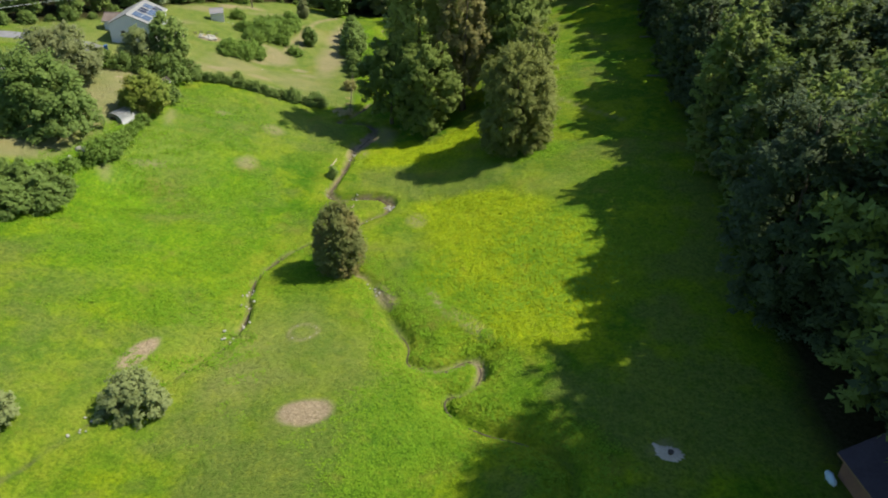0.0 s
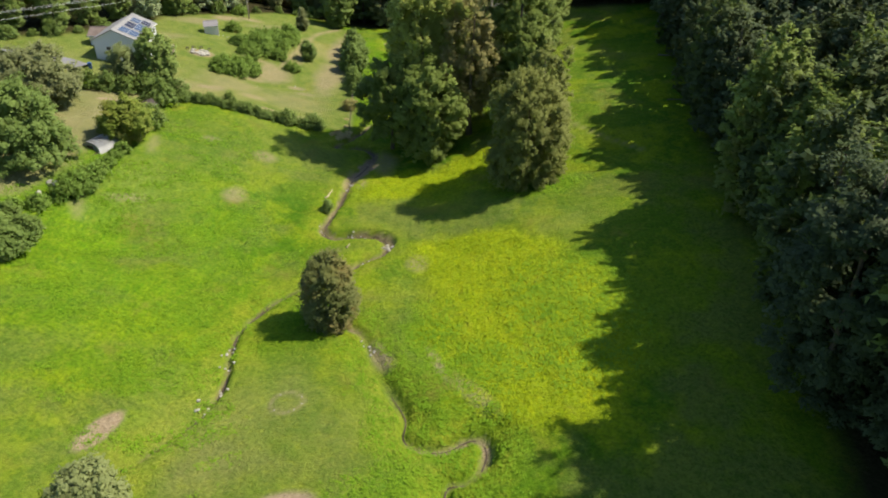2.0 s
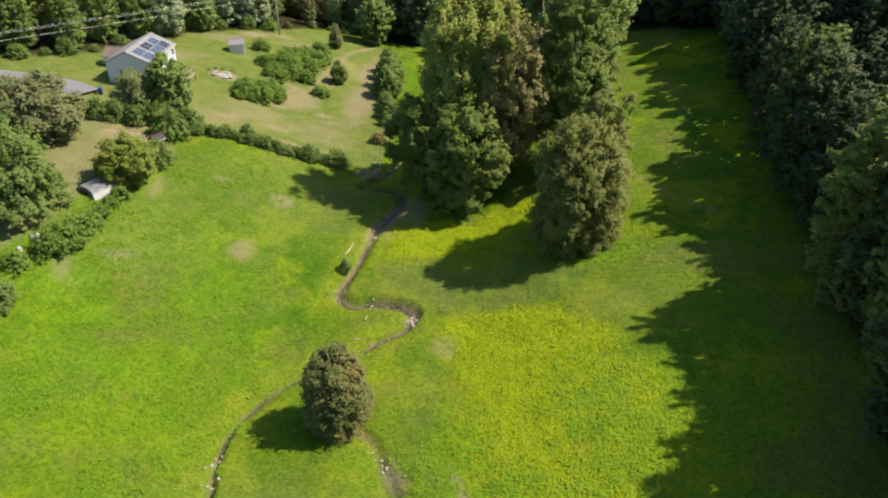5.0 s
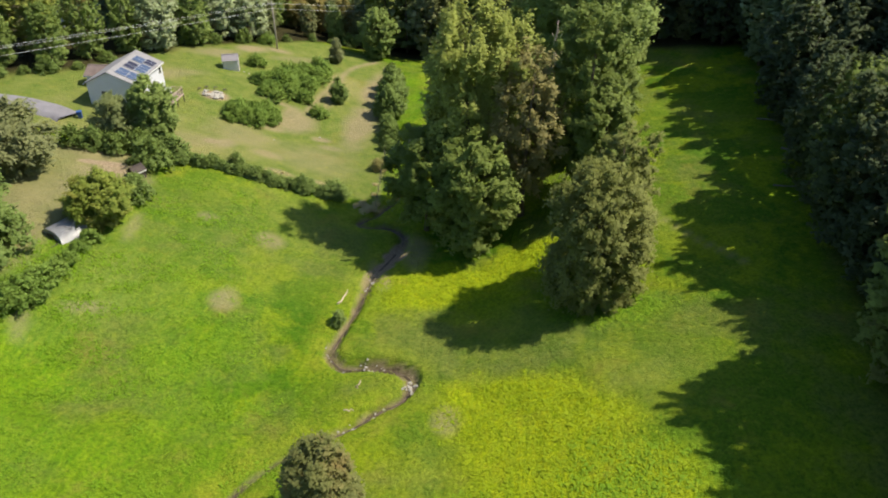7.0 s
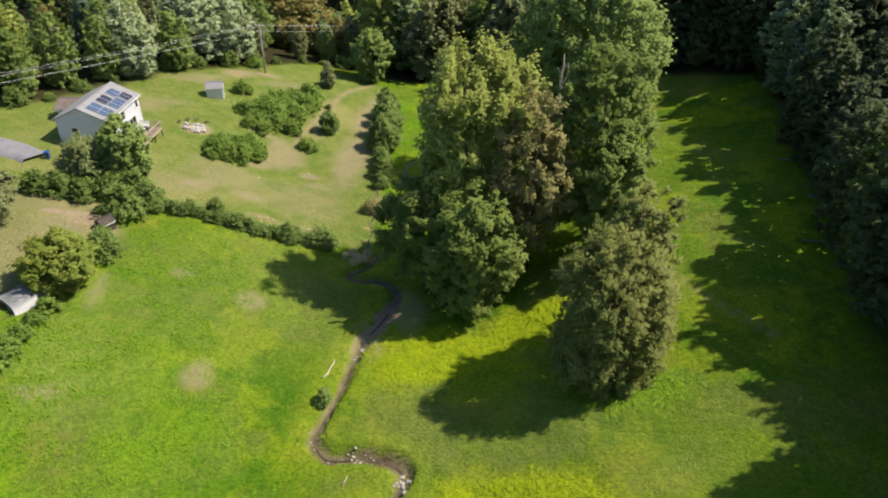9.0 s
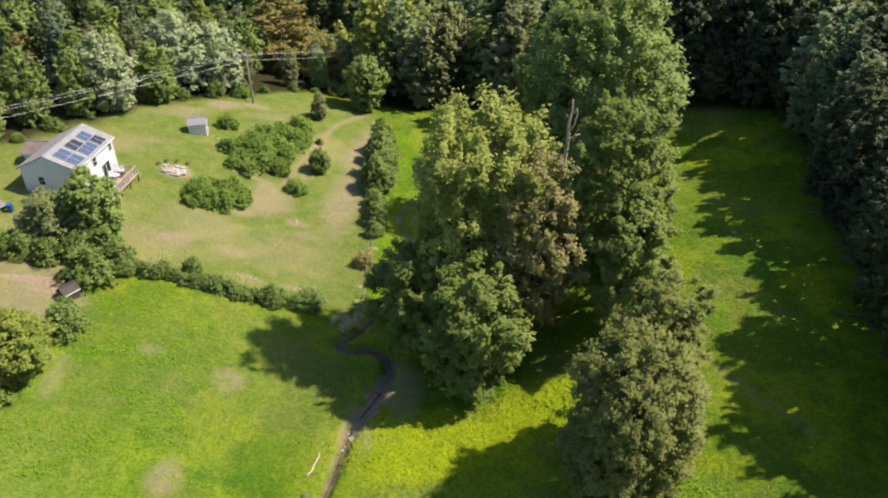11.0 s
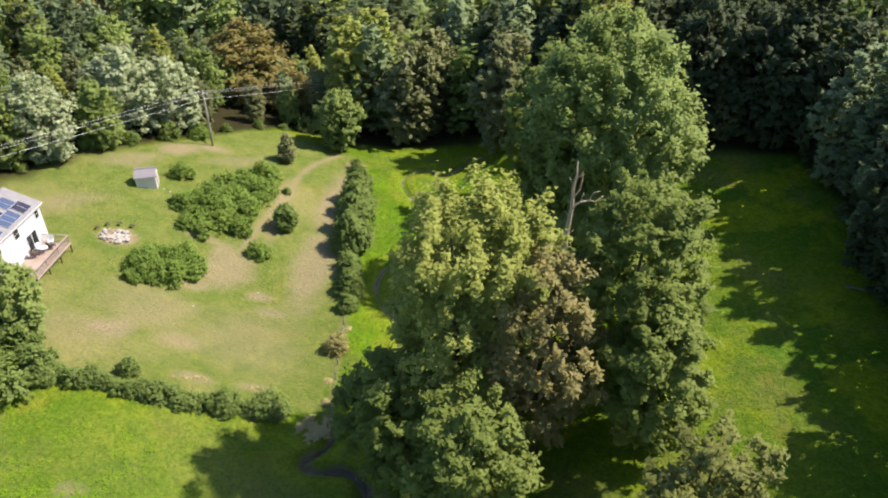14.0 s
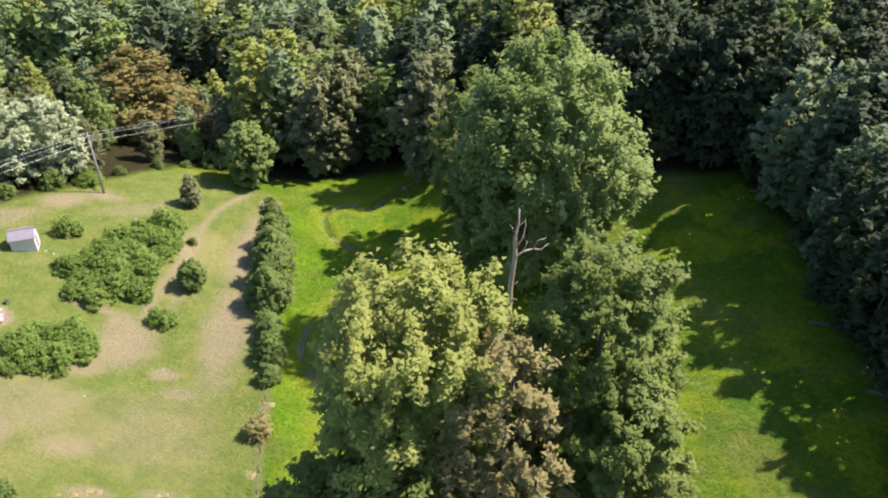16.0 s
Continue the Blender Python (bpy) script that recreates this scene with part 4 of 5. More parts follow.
while y < 164:
    edge = float(np.interp(y, [q[1] for q in EDGE[:8]], [q[0] for q in EDGE[:8]]))
    size = float(np.interp(y, [30, 48, 58, 72, 80, 86, 93, 103, 110, 126, 135, 150], [1.2, 1.24, 1.0, 0.94, 0.98, 0.84, 0.72, 0.92, 0.86, 0.6, 0.76, 0.92])) * r.uniform(0.9, 1.1)
    pick = int(y * 3) % 4
    # below y 44 the trees are enlarged, out of view, to deepen the cast shadow
    wood_tree((0, 4, 2, 0)[pick], edge + r.uniform(-0.6, 2.2) + (9 if y < 44 else 4 if y < 50 else 0), y, size * (1.5 if y < 44 else 1), int(y * 31), fine=(9, 10, 11, 10)[pick] if y < 54 else (2, 4, 0, 2)[pick] if y < 80 else pick if y < 125 else None)
    y += r.uniform(4.4, 6.4)
for k in range(12):
    wood_tree((3, 2, 4, 7)[k % 4], r.uniform(-66, -33), r.uniform(200, 220), r.uniform(0.36, 0.52) * (1.3 if k % 4 == 3 else 1), 900 + k, light=True)
verts, norms, tints, mats = [], [], [], []
used = sorted({f[0] for f in FAR})
for kind in used:
    for _, px, py, size, u in [f for f in FAR if f[0] == kind]:
        step = 4 if py > 250 else 3 if py > 225 else 2
        v = PROTO[kind][2].reshape(-1, 3, 3)[::step].reshape(-1, 3) * size
        a = u * 6.283
        rot = np.array([[math.cos(a), math.sin(a), 0], [-math.sin(a), math.cos(a), 0], [0, 0, 1]])
        q = (v @ rot).reshape(-1, 3, 3)
        mid_q = q.mean(1, keepdims=True)
        verts.append((mid_q + (q - mid_q) * (1.0, 1.0, 1.25, 1.45, 1.65)[step]).reshape(-1, 3) + np.array([px, py, at_ground(px, py)]))
        norms.append(PROTO[kind][6].reshape(-1, 3, 3)[::step].reshape(-1, 3) @ rot)
        tints.append(np.clip(PROTO[kind][3].reshape(-1, 3)[::step].ravel() * 0.7 + 0.35 * u, 0, 1))
        mats.append(np.full(len(v) // 3, used.index(kind)))
V, N, T, M = np.vstack(verts), np.vstack(norms), np.concatenate(tints), np.concatenate(mats)
far_me = mesh_from("far_woods", V, np.arange(len(V)).reshape(-1, 3), [("tint", T)], True, N)
for kind in used:
    far_me.materials.append(PROTO[kind][4])
far_me.polygons.foreach_set("material_index", M.astype(np.int32))
tagged(new("far_woods", far_me), "dense green mixed woodland stretching away", "woods", kind="stuff")

# ---- the stream: water, stones, driftwood ----
WATER, t, p = material("stream_water")
t.links.new(mixed(t, ramped(t, noise_node(t, 1.2, 4), 0.35, 0.65), (0.075, 0.058, 0.042), (0.16, 0.125, 0.092)), p.inputs["Base Color"])
p.inputs["Roughness"].default_value, p.inputs["Specular IOR Level"].default_value = 0.45, 0.12
bump(t, p, noise_node(t, 6.0, 3), 0.25, 0.03)


def strip(name, line, width, drop, label, mat, kind="structure"):
    """A narrow uneven strip of water that follows a stream bed."""
    way = np.gradient(line, axis=0)
    way /= np.linalg.norm(way, axis=1, keepdims=True)
    side = np.stack([-way[:, 1], way[:, 0]], 1)
    w = width(line) * (0.45 + 1.0 * vnoise(line[:, 0], line[:, 1], 1.7, 51))
    z = surface(line[:, 0], line[:, 1])
    z = np.convolve(np.pad(z, 6, "edge"), np.ones(13) / 13, "valid") + drop
    rows_ = [np.column_stack([line + side * (w * f)[:, None], z]) for f in (-1, -0.35, 0.35, 1)]
    v = np.stack(rows_, 1).reshape(-1, 3)
    i = np.arange(len(line) - 1)[:, None] * 4 + np.arange(3)[None]
    q = np.stack([i, i + 1, i + 5, i + 4], -1).reshape(-1, 4)
    ob = tagged(new(name, mesh_from(name, v, q)), label, "water", kind=kind)
    ob.data.materials.append(mat)
    return ob


def bed_width(line):
    x, y = line[:, 0], line[:, 1]
    return (0.1 + 0.2 * np.exp(-((y - 114.9) / 1.3) ** 2)) * (1 - 0.5 * np.clip((y - 118) / 5, 0, 1)) * np.clip((y - 50) / 5, 0.02, 1) * (1 - 0.9 * np.exp(-((y - 72.5) / 3.5) ** 2)) + 0.08 * np.exp(-((y - 60) / 5) ** 2)


strip("water_1", LINES[0], bed_width, 0.05, "narrow dark shallow stream between grassy banks", WATER)
strip("water_2", LINES[1][30:100], lambda q: 0.06 + 0 * q[:, 0], 0.05, "thin dark trickle in a grassy ditch", WATER)

STONE = plain("pale_stone", (0.32, 0.3, 0.26), (0.58, 0.55, 0.5), 5, 0.85, 0, 0.02)


def stone_mesh(seed, size=1.0):
    rng = random.Random(seed)
    bm = bmesh.new()
    bmesh.ops.create_icosphere(bm, subdivisions=1, radius=0.5 * size)
    for v in bm.verts:
        v.co *= rng.uniform(0.75, 1.2)
        v.co.z *= 0.62
    me = bpy.data.meshes.new("stone")
    bm.to_mesh(me)
    bm.free()
    me.materials.append(STONE)
    return me


STONES = [stone_mesh(k) for k in range(5)]
r = random.Random(9)


def stone(x, y, z, size, label, group):
    ob = new("stone", STONES[r.randrange(5)])
    ob.matrix_basis = pose(x, y, z, r.uniform(-15, 15), r.uniform(-15, 15), r.random() * 360) @ Matrix.Diagonal((size, size * r.uniform(0.7, 1.1), size * r.uniform(0.7, 1), 1))
    tagged(ob, label, "stone", group)


for cx, cy, spread, count, big in ((-12.2, 87.0, 1.1, 14, 0.3), (-7.3, 84.6, 0.7, 16, 0.42), (-21.2, 63.2, 0.8, 6, 0.4), (-20.9, 60.8, 0.7, 5, 0.35), (-21.3, 57, 1.2, 9, 0.35), (-21.5, 54.4, 0.8, 8, 0.35), (-12.6, 78.6, 0.8, 6, 0.28), (-9.6, 81, 0.8, 5, 0.25),
                                   (-7.8, 64.5, 0.9, 7, 0.4), (-14.2, 101.5, 0.7, 6, 0.35), (-29.5, 40.2, 1.5, 10, 0.35), (-15.9, 88.5, 0.8, 4, 0.25)):
    for _ in range(count):
        x, y = cx + r.gauss(0, spread * 0.7), cy + r.gauss(0, spread * 0.7)
        bed = LINES[1] if (cx, cy) == (-7.8, 64.5) else LINES[0]
        near_x, near_y = bed[np.argmin(((bed - (x, y)) ** 2).sum(1))]
        x, y = near_x + r.gauss(0, 0.4), near_y + r.gauss(0, 0.4)
        stone(x, y, at_ground(x, y) + 0.1, r.uniform(0.55, 1.2) * big, "pale worn stone lying in the stream bed", "stones in the stream")


LOG_GREY = plain("dead_grey_wood", (0.1, 0.09, 0.075), (0.2, 0.18, 0.155), 5, 0.9, 0, 0.02)


def log(x0, y0, x1, y1, girth, seed, label, branches=2, lift=0.0):
    """A fallen, weathered trunk with broken limbs."""
    rng = random.Random(seed)
    ob = thing("fallen_log", x0, y0, at_ground(x0, y0), label, "log", "fallen wood")
    dx, dy, dz = x1 - x0, y1 - y0, at_ground(x1, y1) - at_ground(x0, y0)
    bm = bmesh.new()
    add_tube(bm, [(dx * f + rng.uniform(-0.15, 0.15), dy * f + rng.uniform(-0.15, 0.15), dz * f + girth * 0.6 + lift * f, girth * (1 - 0.6 * f)) for f in (0, 0.25, 0.5, 0.75, 1)], 7)
    part("log", bm, PALE_BARK if seed < 4 else LOG_GREY, ob)
    for k in range(branches):
        f, a = rng.uniform(0.3, 0.8), rng.uniform(0, 6.28)
        bm = bmesh.new()
        s = math.hypot(dx, dy) * 0.3
        add_tube(bm, [(dx * f, dy * f, dz * f + girth + lift * f, girth * 0.4), (dx * f + s * 0.5 * math.cos(a), dy * f + s * 0.5 * math.sin(a), dz * f + girth + 0.4, girth * 0.25), (dx * f + s * math.cos(a), dy * f + s * math.sin(a), dz * f + girth + 0.3, girth * 0.08)], 5)
        part("branch", bm, PALE_BARK if seed < 4 else LOG_GREY, ob)


log(-16.9, 96.2, -16.3, 99.3, 0.11, 1, "bleached branch lying on the stream bank", 0)
log(-12.4, 83.2, -12.2, 84.4, 0.08, 2, "short bleached stick in the grass", 0)
log(-12.9, 80.2, -12.0, 80.4, 0.08, 3, "short bleached stick in the grass", 0)
log(37.5, 125.2, 43, 120.4, 0.16, 4, "fallen grey trunk at the wood's edge", 3, 0.4)
log(36.8, 134.6, 41, 131.4, 0.14, 5, "fallen grey trunk at the wood's edge", 2, 0.5)
log(33.5, 115, 40, 113.6, 0.1, 6, "thin fallen grey trunk on the shaded grass", 1, 0.3)

for k in range(26):
    a = k / 26 * 6.283 + r.uniform(-0.1, 0.1)
    x, y = -14.1 + 1.45 * math.cos(a), 55.4 + 1.35 * math.sin(a)
    stone(x, y, at_ground(x, y) - 0.07, r.uniform(0.2, 0.34), "small pale stone set in a ring in the grass", "ring of small stones")

# ---- grass and weeds that stand up ----


def weeds(name, count, area, weight, size, leaf, per, mat, seed, label):
    """Low leafy tufts over a stretch of the pasture, thick where the weight is high."""
    rng = np.random.default_rng(seed)
    x, y = rng.uniform(area[0], area[1], count * 6), rng.uniform(area[2], area[3], count * 6)
    keep = rng.random(len(x)) < weight(x, y)
    x, y = x[keep][:count], y[keep][:count]
    s = size * (0.5 + rng.random(len(x)))
    puffs = np.stack([x, y, surface(x, y) - 0.03, s, 0.3 + 0.35 * rng.random(len(x)), 0.7 * vnoise(x, y, 2.5, 61) + 0.3 * rng.random(len(x))], 1)
    v, tint, nrm = leaves(rng, puffs, per, leaf, 0.8)
    nrm = nrm * 0.25 + np.array([0, 0, 0.9])
    me = crown_mesh(name, v, tint, nrm / np.linalg.norm(nrm, axis=1, keepdims=True), mat)
    return tagged(new(name, me), label, "grass", kind="stuff")


WEED = foliage("yellow_weeds", (0.25, 0.365, 0.01), (0.38, 0.45, 0.014), 0.15)
TUFT = foliage("lush_grass", (0.14, 0.29, 0.012), (0.26, 0.41, 0.022), 0.15)
BANK = foliage("bank_grass", (0.18, 0.31, 0.015), (0.33, 0.38, 0.03), 0.12)


def near_bank(x, y):
    return np.maximum(np.exp(-((to_line(x, y, LINES[0]) - 1.5) / 0.9) ** 2), 0.6 * np.exp(-((to_line(x, y, LINES[1]) - 1.5) / 0.8) ** 2))


def zone(shapes):
    def weight(x, y):
        w = np.zeros_like(x)
        for e in shapes:
            w = np.maximum(w, ellipse(x, y, *e, edge=0.35))
        return w * (0.4 + 0.6 * vnoise(x, y, 1.4, 71))
    return weight


weeds("yellow_weeds", 5200, (-16, 20, 50, 110), zone(YELLOW), 0.3, 0.11, 12, WEED, 1, "yellow-green weeds standing in the pasture")
weeds("tall_grass", 5200, (-14, 22, 26, 100), lambda x, y: np.maximum(zone(RANK)(x, y), 0.55 * np.exp(-((to_line(x, y, LINES[1]) - 2.2) / 1.2) ** 2)) * (to_line(x, y, LINES[1]) > 0.7), 0.46, 0.095, 20, TUFT, 2, "lush tall grass and weeds in the damp pasture")
weeds("meadow_grass", 5200, (-52, -16, 30, 118), lambda x, y: zone(((-35, 76, 15, 20, 30), (-27, 60, 8, 16, 20), (-38, 100, 9, 12, 0)))(x, y) * (vnoise(0.9 * x + 0.4 * y, 3 * (0.9 * y - 0.4 * x), 4.5, 64) > 0.52), 0.5, 0.1, 15, TUFT, 4, "lush green grass standing in streaks on the pasture")
weeds("bank_grass", 2600, (-32, 13, 30, 185), near_bank, 0.26, 0.09, 10, BANK, 3, "long yellow-green grass along the stream banks")

# ---- house ----
SIDING, t, p = material("pale_siding")
tc = t.nodes.new("ShaderNodeTexCoord")
wave = node(t, "ShaderNodeTexWave", Scale=2.6, Distortion=0.0)
wave.bands_direction, wave.wave_profile = "Z", "SAW"
t.links.new(tc.outputs["Object"], wave.inputs["Vector"])
t.links.new(mixed(t, noise_node(t, 0.8, 5), (0.66, 0.68, 0.76), (0.76, 0.78, 0.85)), p.inputs["Base Color"])
p.inputs["Roughness"].default_value = 0.5
bump(t, p, wave.outputs["Fac"], 0.5, 0.02)
SHINGLE = plain("grey_shingle", (0.24, 0.235, 0.245), (0.37, 0.36, 0.37), 9, 0.9, 0, 0.02)
BROWN_SHINGLE = plain("brown_shingle", (0.17, 0.125, 0.11), (0.28, 0.22, 0.2), 9, 0.9, 0, 0.02)
TRIM = plain("white_trim", (0.72, 0.72, 0.72), (0.82, 0.82, 0.82), 4, 0.5)
DECK = plain("weathered_deck", (0.36, 0.28, 0.225), (0.53, 0.43, 0.36), 7, 0.85, 0, 0.01)
DARK = plain("dark_wood", (0.05, 0.04, 0.035), (0.11, 0.085, 0.07), 8, 0.8, 0, 0.01)
GREY_WOOD = plain("grey_wood", (0.3, 0.27, 0.24), (0.46, 0.42, 0.38), 8, 0.85, 0, 0.01)
METAL = plain("galvanised_metal", (0.42, 0.43, 0.46), (0.58, 0.59, 0.62), 3, 0.5, 0.25)
ASPHALT = plain("asphalt", (0.17, 0.165, 0.185), (0.31, 0.3, 0.33), 6, 0.9, 0, 0.01)
BLUE = plain("blue_plastic", (0.02, 0.08, 0.3), (0.04, 0.12, 0.42), 3, 0.4)
WHITE_PLASTIC = plain("white_plastic", (0.7, 0.72, 0.74), (0.82, 0.83, 0.84), 3, 0.5)
GLASS, t, p = material("window_glass")
p.inputs["Base Color"].default_value, p.inputs["Roughness"].default_value = (0.02, 0.025, 0.03, 1), 0.05
SOLAR, t, p = material("solar_cells")
t.links.new(mixed(t, noise_node(t, 2.0, 3), (0.07, 0.1, 0.18), (0.11, 0.15, 0.25)), p.inputs["Base Color"])
p.inputs["Roughness"].default_value = 0.18
DARK_CELLS = plain("dark_collector", (0.03, 0.03, 0.05), (0.07, 0.07, 0.11), 2, 0.25)


def gable_house(name, cx, cy, base, w, d, eave, ridge, label, turn=0.0, wall=None, roof=None, over=0.3, group="", category="house", trim=None):
    """Walls with two gables (towards local -y and +y) and a roof of two slabs with thickness; the ridge runs along local y."""
    ob = thing(name, cx, cy, base, label, category, group, turn)
    e, rd = eave - base, ridge - base
    bm = bmesh.new()
    pts = [(-w / 2, 0), (w / 2, 0), (w / 2, e), (0, rd - 0.02), (-w / 2, e)]
    a = [bm.verts.new((u, -d / 2, v - (1.0 if v == 0 else 0))) for u, v in pts]
    b = [bm.verts.new((u, d / 2, v - (1.0 if v == 0 else 0))) for u, v in pts]
    bm.faces.new(a)
    bm.faces.new(b[::-1])
    for k in range(5):
        bm.faces.new((a[k], b[k], b[(k + 1) % 5], a[(k + 1) % 5]))
    bmesh.ops.recalc_face_normals(bm, faces=bm.faces[:])
    part("wall", bm, wall or SIDING, ob)
    slope = math.atan2(rd - e, w / 2)
    for s in (-1, 1):
        bm = bmesh.new()
        length = (w / 2 + over) / math.cos(slope)
        add_box(bm, (0, -d / 2 - over, 0.01), (length, d / 2 + over, 0.13), 0.015)
        bm.transform(Matrix.Translation((0, 0, rd)) @ (Matrix.Identity(4) if s == 1 else Matrix.Rotation(math.pi, 4, "Z")) @ Matrix.Rotation(slope, 4, "Y"))
        part("roof", bm, roof or SHINGLE, ob)
    part("ridge_cap", box((-0.14, -d / 2 - over, rd + 0.1), (0.14, d / 2 + over, rd + 0.17), 0.02), roof or SHINGLE, ob)
    for s in (-1, 1):
        drop = over * math.tan(slope)
        part("fascia", box((s * (w / 2 + over) - 0.05, -d / 2 - over, e - drop - 0.1), (s * (w / 2 + over) + 0.06, d / 2 + over, e - drop + 0.08), 0.02), trim or TRIM, ob, "brown fascia board" if trim else "white gutter and fascia")
    return ob, slope


def window(parent, face, u, z, w, h, depth, wide_trim=0.09):
    """A window in a wall that faces local -y ('south') or +x ('east'): casing, pane and bar."""
    def put(lo, hi):
        (u0, d0, z0), (u1, d1, z1) = lo, hi
        return ((u0, depth - d1, z0), (u1, depth - d0, z1)) if face == "south" else ((depth + d0, u0, z0), (depth + d1, u1, z1))
    bm = bmesh.new()
    for lo, hi in (((u - w / 2 - wide_trim, 0, z), (u - w / 2, 0.06, z + h)), ((u + w / 2, 0, z), (u + w / 2 + wide_trim, 0.06, z + h)),
                   ((u - w / 2 - wide_trim, 0, z + h), (u + w / 2 + wide_trim, 0.06, z + h + wide_trim)), ((u - w / 2 - wide_trim, 0, z - wide_trim), (u + w / 2 + wide_trim, 0.09, z)), ((u - w / 2, 0.01, z + h / 2 - 0.02), (u + w / 2, 0.05, z + h / 2 + 0.02))):
        add_box(bm, *put(lo, hi))
    win = part("window", bm, TRIM, parent, "white framed window")
    part("pane", box(*put((u - w / 2, -0.05, z), (u + w / 2, 0.025, z + h))), GLASS, win)


house, slope = gable_house("house", -57.5, 136.2, 6.0, 7.3, 9.6, 11.75, 13.4, "pale grey two-storey house with a solar roof and raised deck")
ridge_z, up = 7.4, slope
for y0, y1, row_, mat, lab in ((-4.1, -2.0, 0, SOLAR, "blue solar panel"), (-1.35, -0.35, 0, DARK_CELLS, "dark solar collector"), (-0.15, 0.85, 0, DARK_CELLS, "dark solar collector"), (1.5, 3.3, 0, SOLAR, "blue solar panel"),
                               (-4.1, -2.0, 1, SOLAR, "blue solar panel"), (-1.2, 1.6, 1, SOLAR, "blue solar panel"), (2.0, 3.7, 1, DARK_CELLS, "dark solar collector")):
    count = max(1, round((y1 - y0) / 1.0))
    for j in range(count):
        a, b = y0 + (y1 - y0) * j / count, y0 + (y1 - y0) * (j + 1) / count - 0.03
        bm = box((0.75 + 1.62 * row_, a, 0.18), (2.3 + 1.62 * row_, b, 0.22), 0.008)
        bm.transform(Matrix.Translation((0, 0, ridge_z)) @ Matrix.Rotation(up, 4, "Y"))
        pan = part("solar_panel", bm, mat, house, lab)
        bm = bmesh.new()
        for lo, hi in (((0.73 + 1.62 * row_, a, 0.15), (0.76 + 1.62 * row_, b, 0.235)), ((2.29 + 1.62 * row_, a, 0.15), (2.32 + 1.62 * row_, b, 0.235)), ((0.73 + 1.62 * row_, a - 0.015, 0.15), (2.32 + 1.62 * row_, a + 0.01, 0.235)), ((0.73 + 1.62 * row_, b - 0.01, 0.15), (2.32 + 1.62 * row_, b + 0.015, 0.235))):
            add_box(bm, lo, hi)
        bm.transform(Matrix.Translation((0, 0, ridge_z)) @ Matrix.Rotation(up, 4, "Y"))
        part("panel_frame", bm, METAL, pan, "aluminium frame")
window(house, "south", 2.3, 2.4, 0.8, 1.1, -4.8)
window(house, "south", -1.2, 3.4, 0.8, 1.1, -4.8)
for u, z, w, h in ((-3.9, 4.2, 0.8, 1.1), (3.9, 4.3, 0.7, 0.9), (-0.4, 4.1, 0.9, 1.1), (-3.2, 1.6, 0.8, 1.0)):
    window(house, "east", u, z, w, h, 3.65)
door = part("sliding_door", box((3.65, 0.8, 1.45), (3.72, 2.8, 3.5), 0.01), TRIM, house, "white sliding door to the deck")
for a in (0.88, 1.86):
    part("pane", box((3.71, a, 1.55), (3.735, a + 0.86, 3.4)), GLASS, door)
wing, _ = gable_house("house_wing", -62.9, 139.4, 7.0, 3.6, 3.6, 10.6, 11.5, "low wing with a brown shingle roof beside the house", 90, roof=BROWN_SHINGLE)
# deck on the sunny side
deck = thing("deck", -53.8, 136.2, 6.0, "raised weathered wooden deck with a railing and posts", "deck")
DX, DY0, DY1, DZ = 3.3, -4.0, 3.4, 1.35
for j in range(24):
    a = DY0 + (DY1 - DY0) * j / 24
    part("deck_board", box((0.05, a, DZ - 0.04), (DX, a + 0.29, DZ), 0.004), DECK, deck)
part("beam", box((DX - 0.25, DY0, DZ - 0.26), (DX - 0.12, DY1, DZ - 0.045)), DARK, deck)
part("rim_board", box((DX, DY0, DZ - 0.24), (DX + 0.045, DY1, DZ + 0.01)), DECK, deck)
for a in (DY0 + 0.08, -1.6, 0.9, DY1 - 0.08):
    part("post", box((DX - 0.12, a - 0.06, -1.6), (DX - 0.0, a + 0.06, DZ - 0.045)), DARK, deck)
    part("rail_post", box((DX - 0.1, a - 0.05, DZ), (DX, a + 0.05, DZ + 0.95), 0.006), DECK, deck)
part("top_rail", box((DX - 0.12, DY0, DZ + 0.95), (DX + 0.03, DY1, DZ + 1.0), 0.008), DECK, deck)
for s, a in ((-1, DY0), (1, DY1)):
    part("top_rail", box((0.05, a - 0.06, DZ + 0.95), (DX - 0.13, a + 0.06, DZ + 1.0), 0.008), DECK, deck)
    for j in range(12):
        part("baluster", box((0.2 + j * 0.25, a - 0.02, DZ), (0.24 + j * 0.25, a + 0.02, DZ + 0.95)), DECK, deck)
for j in range(30):
    part("baluster", box((DX - 0.07, DY0 + 0.2 + j * 0.24, DZ), (DX - 0.03, DY0 + 0.24 + j * 0.24, DZ + 0.95)), DECK, deck)
for a in (-1.4, 0.8):
    bm = bmesh.new()
    add_tube(bm, [(DX - 0.06, a, -0.6, 0.05), (DX - 1.2, a, DZ - 0.2, 0.05)], 4)
    part("brace", bm, DARK, deck)


def chair(x, y, z, turn, mat, label, group, name="garden_chair"):
    ob = thing(name, x, y, z, label, "chair", group, turn)
    part("seat", box((-0.3, -0.28, 0.36), (0.3, 0.28, 0.41), 0.01), mat, ob)
    part("backrest", box((-0.3, 0.27, 0.38), (0.3, 0.33, 1.0), 0.012, Matrix.Rotation(radians(-10), 4, "X")), mat, ob)
    for sx in (-0.29, 0.25):
        part("armrest", box((sx - 0.03, -0.3, 0.6), (sx + 0.07, 0.3, 0.63), 0.008), mat, ob)
        for sy in (-0.27, 0.22):
            part("leg", box((sx, sy, -0.05), (sx + 0.05, sy + 0.05, 0.6)), mat, ob)
    return ob


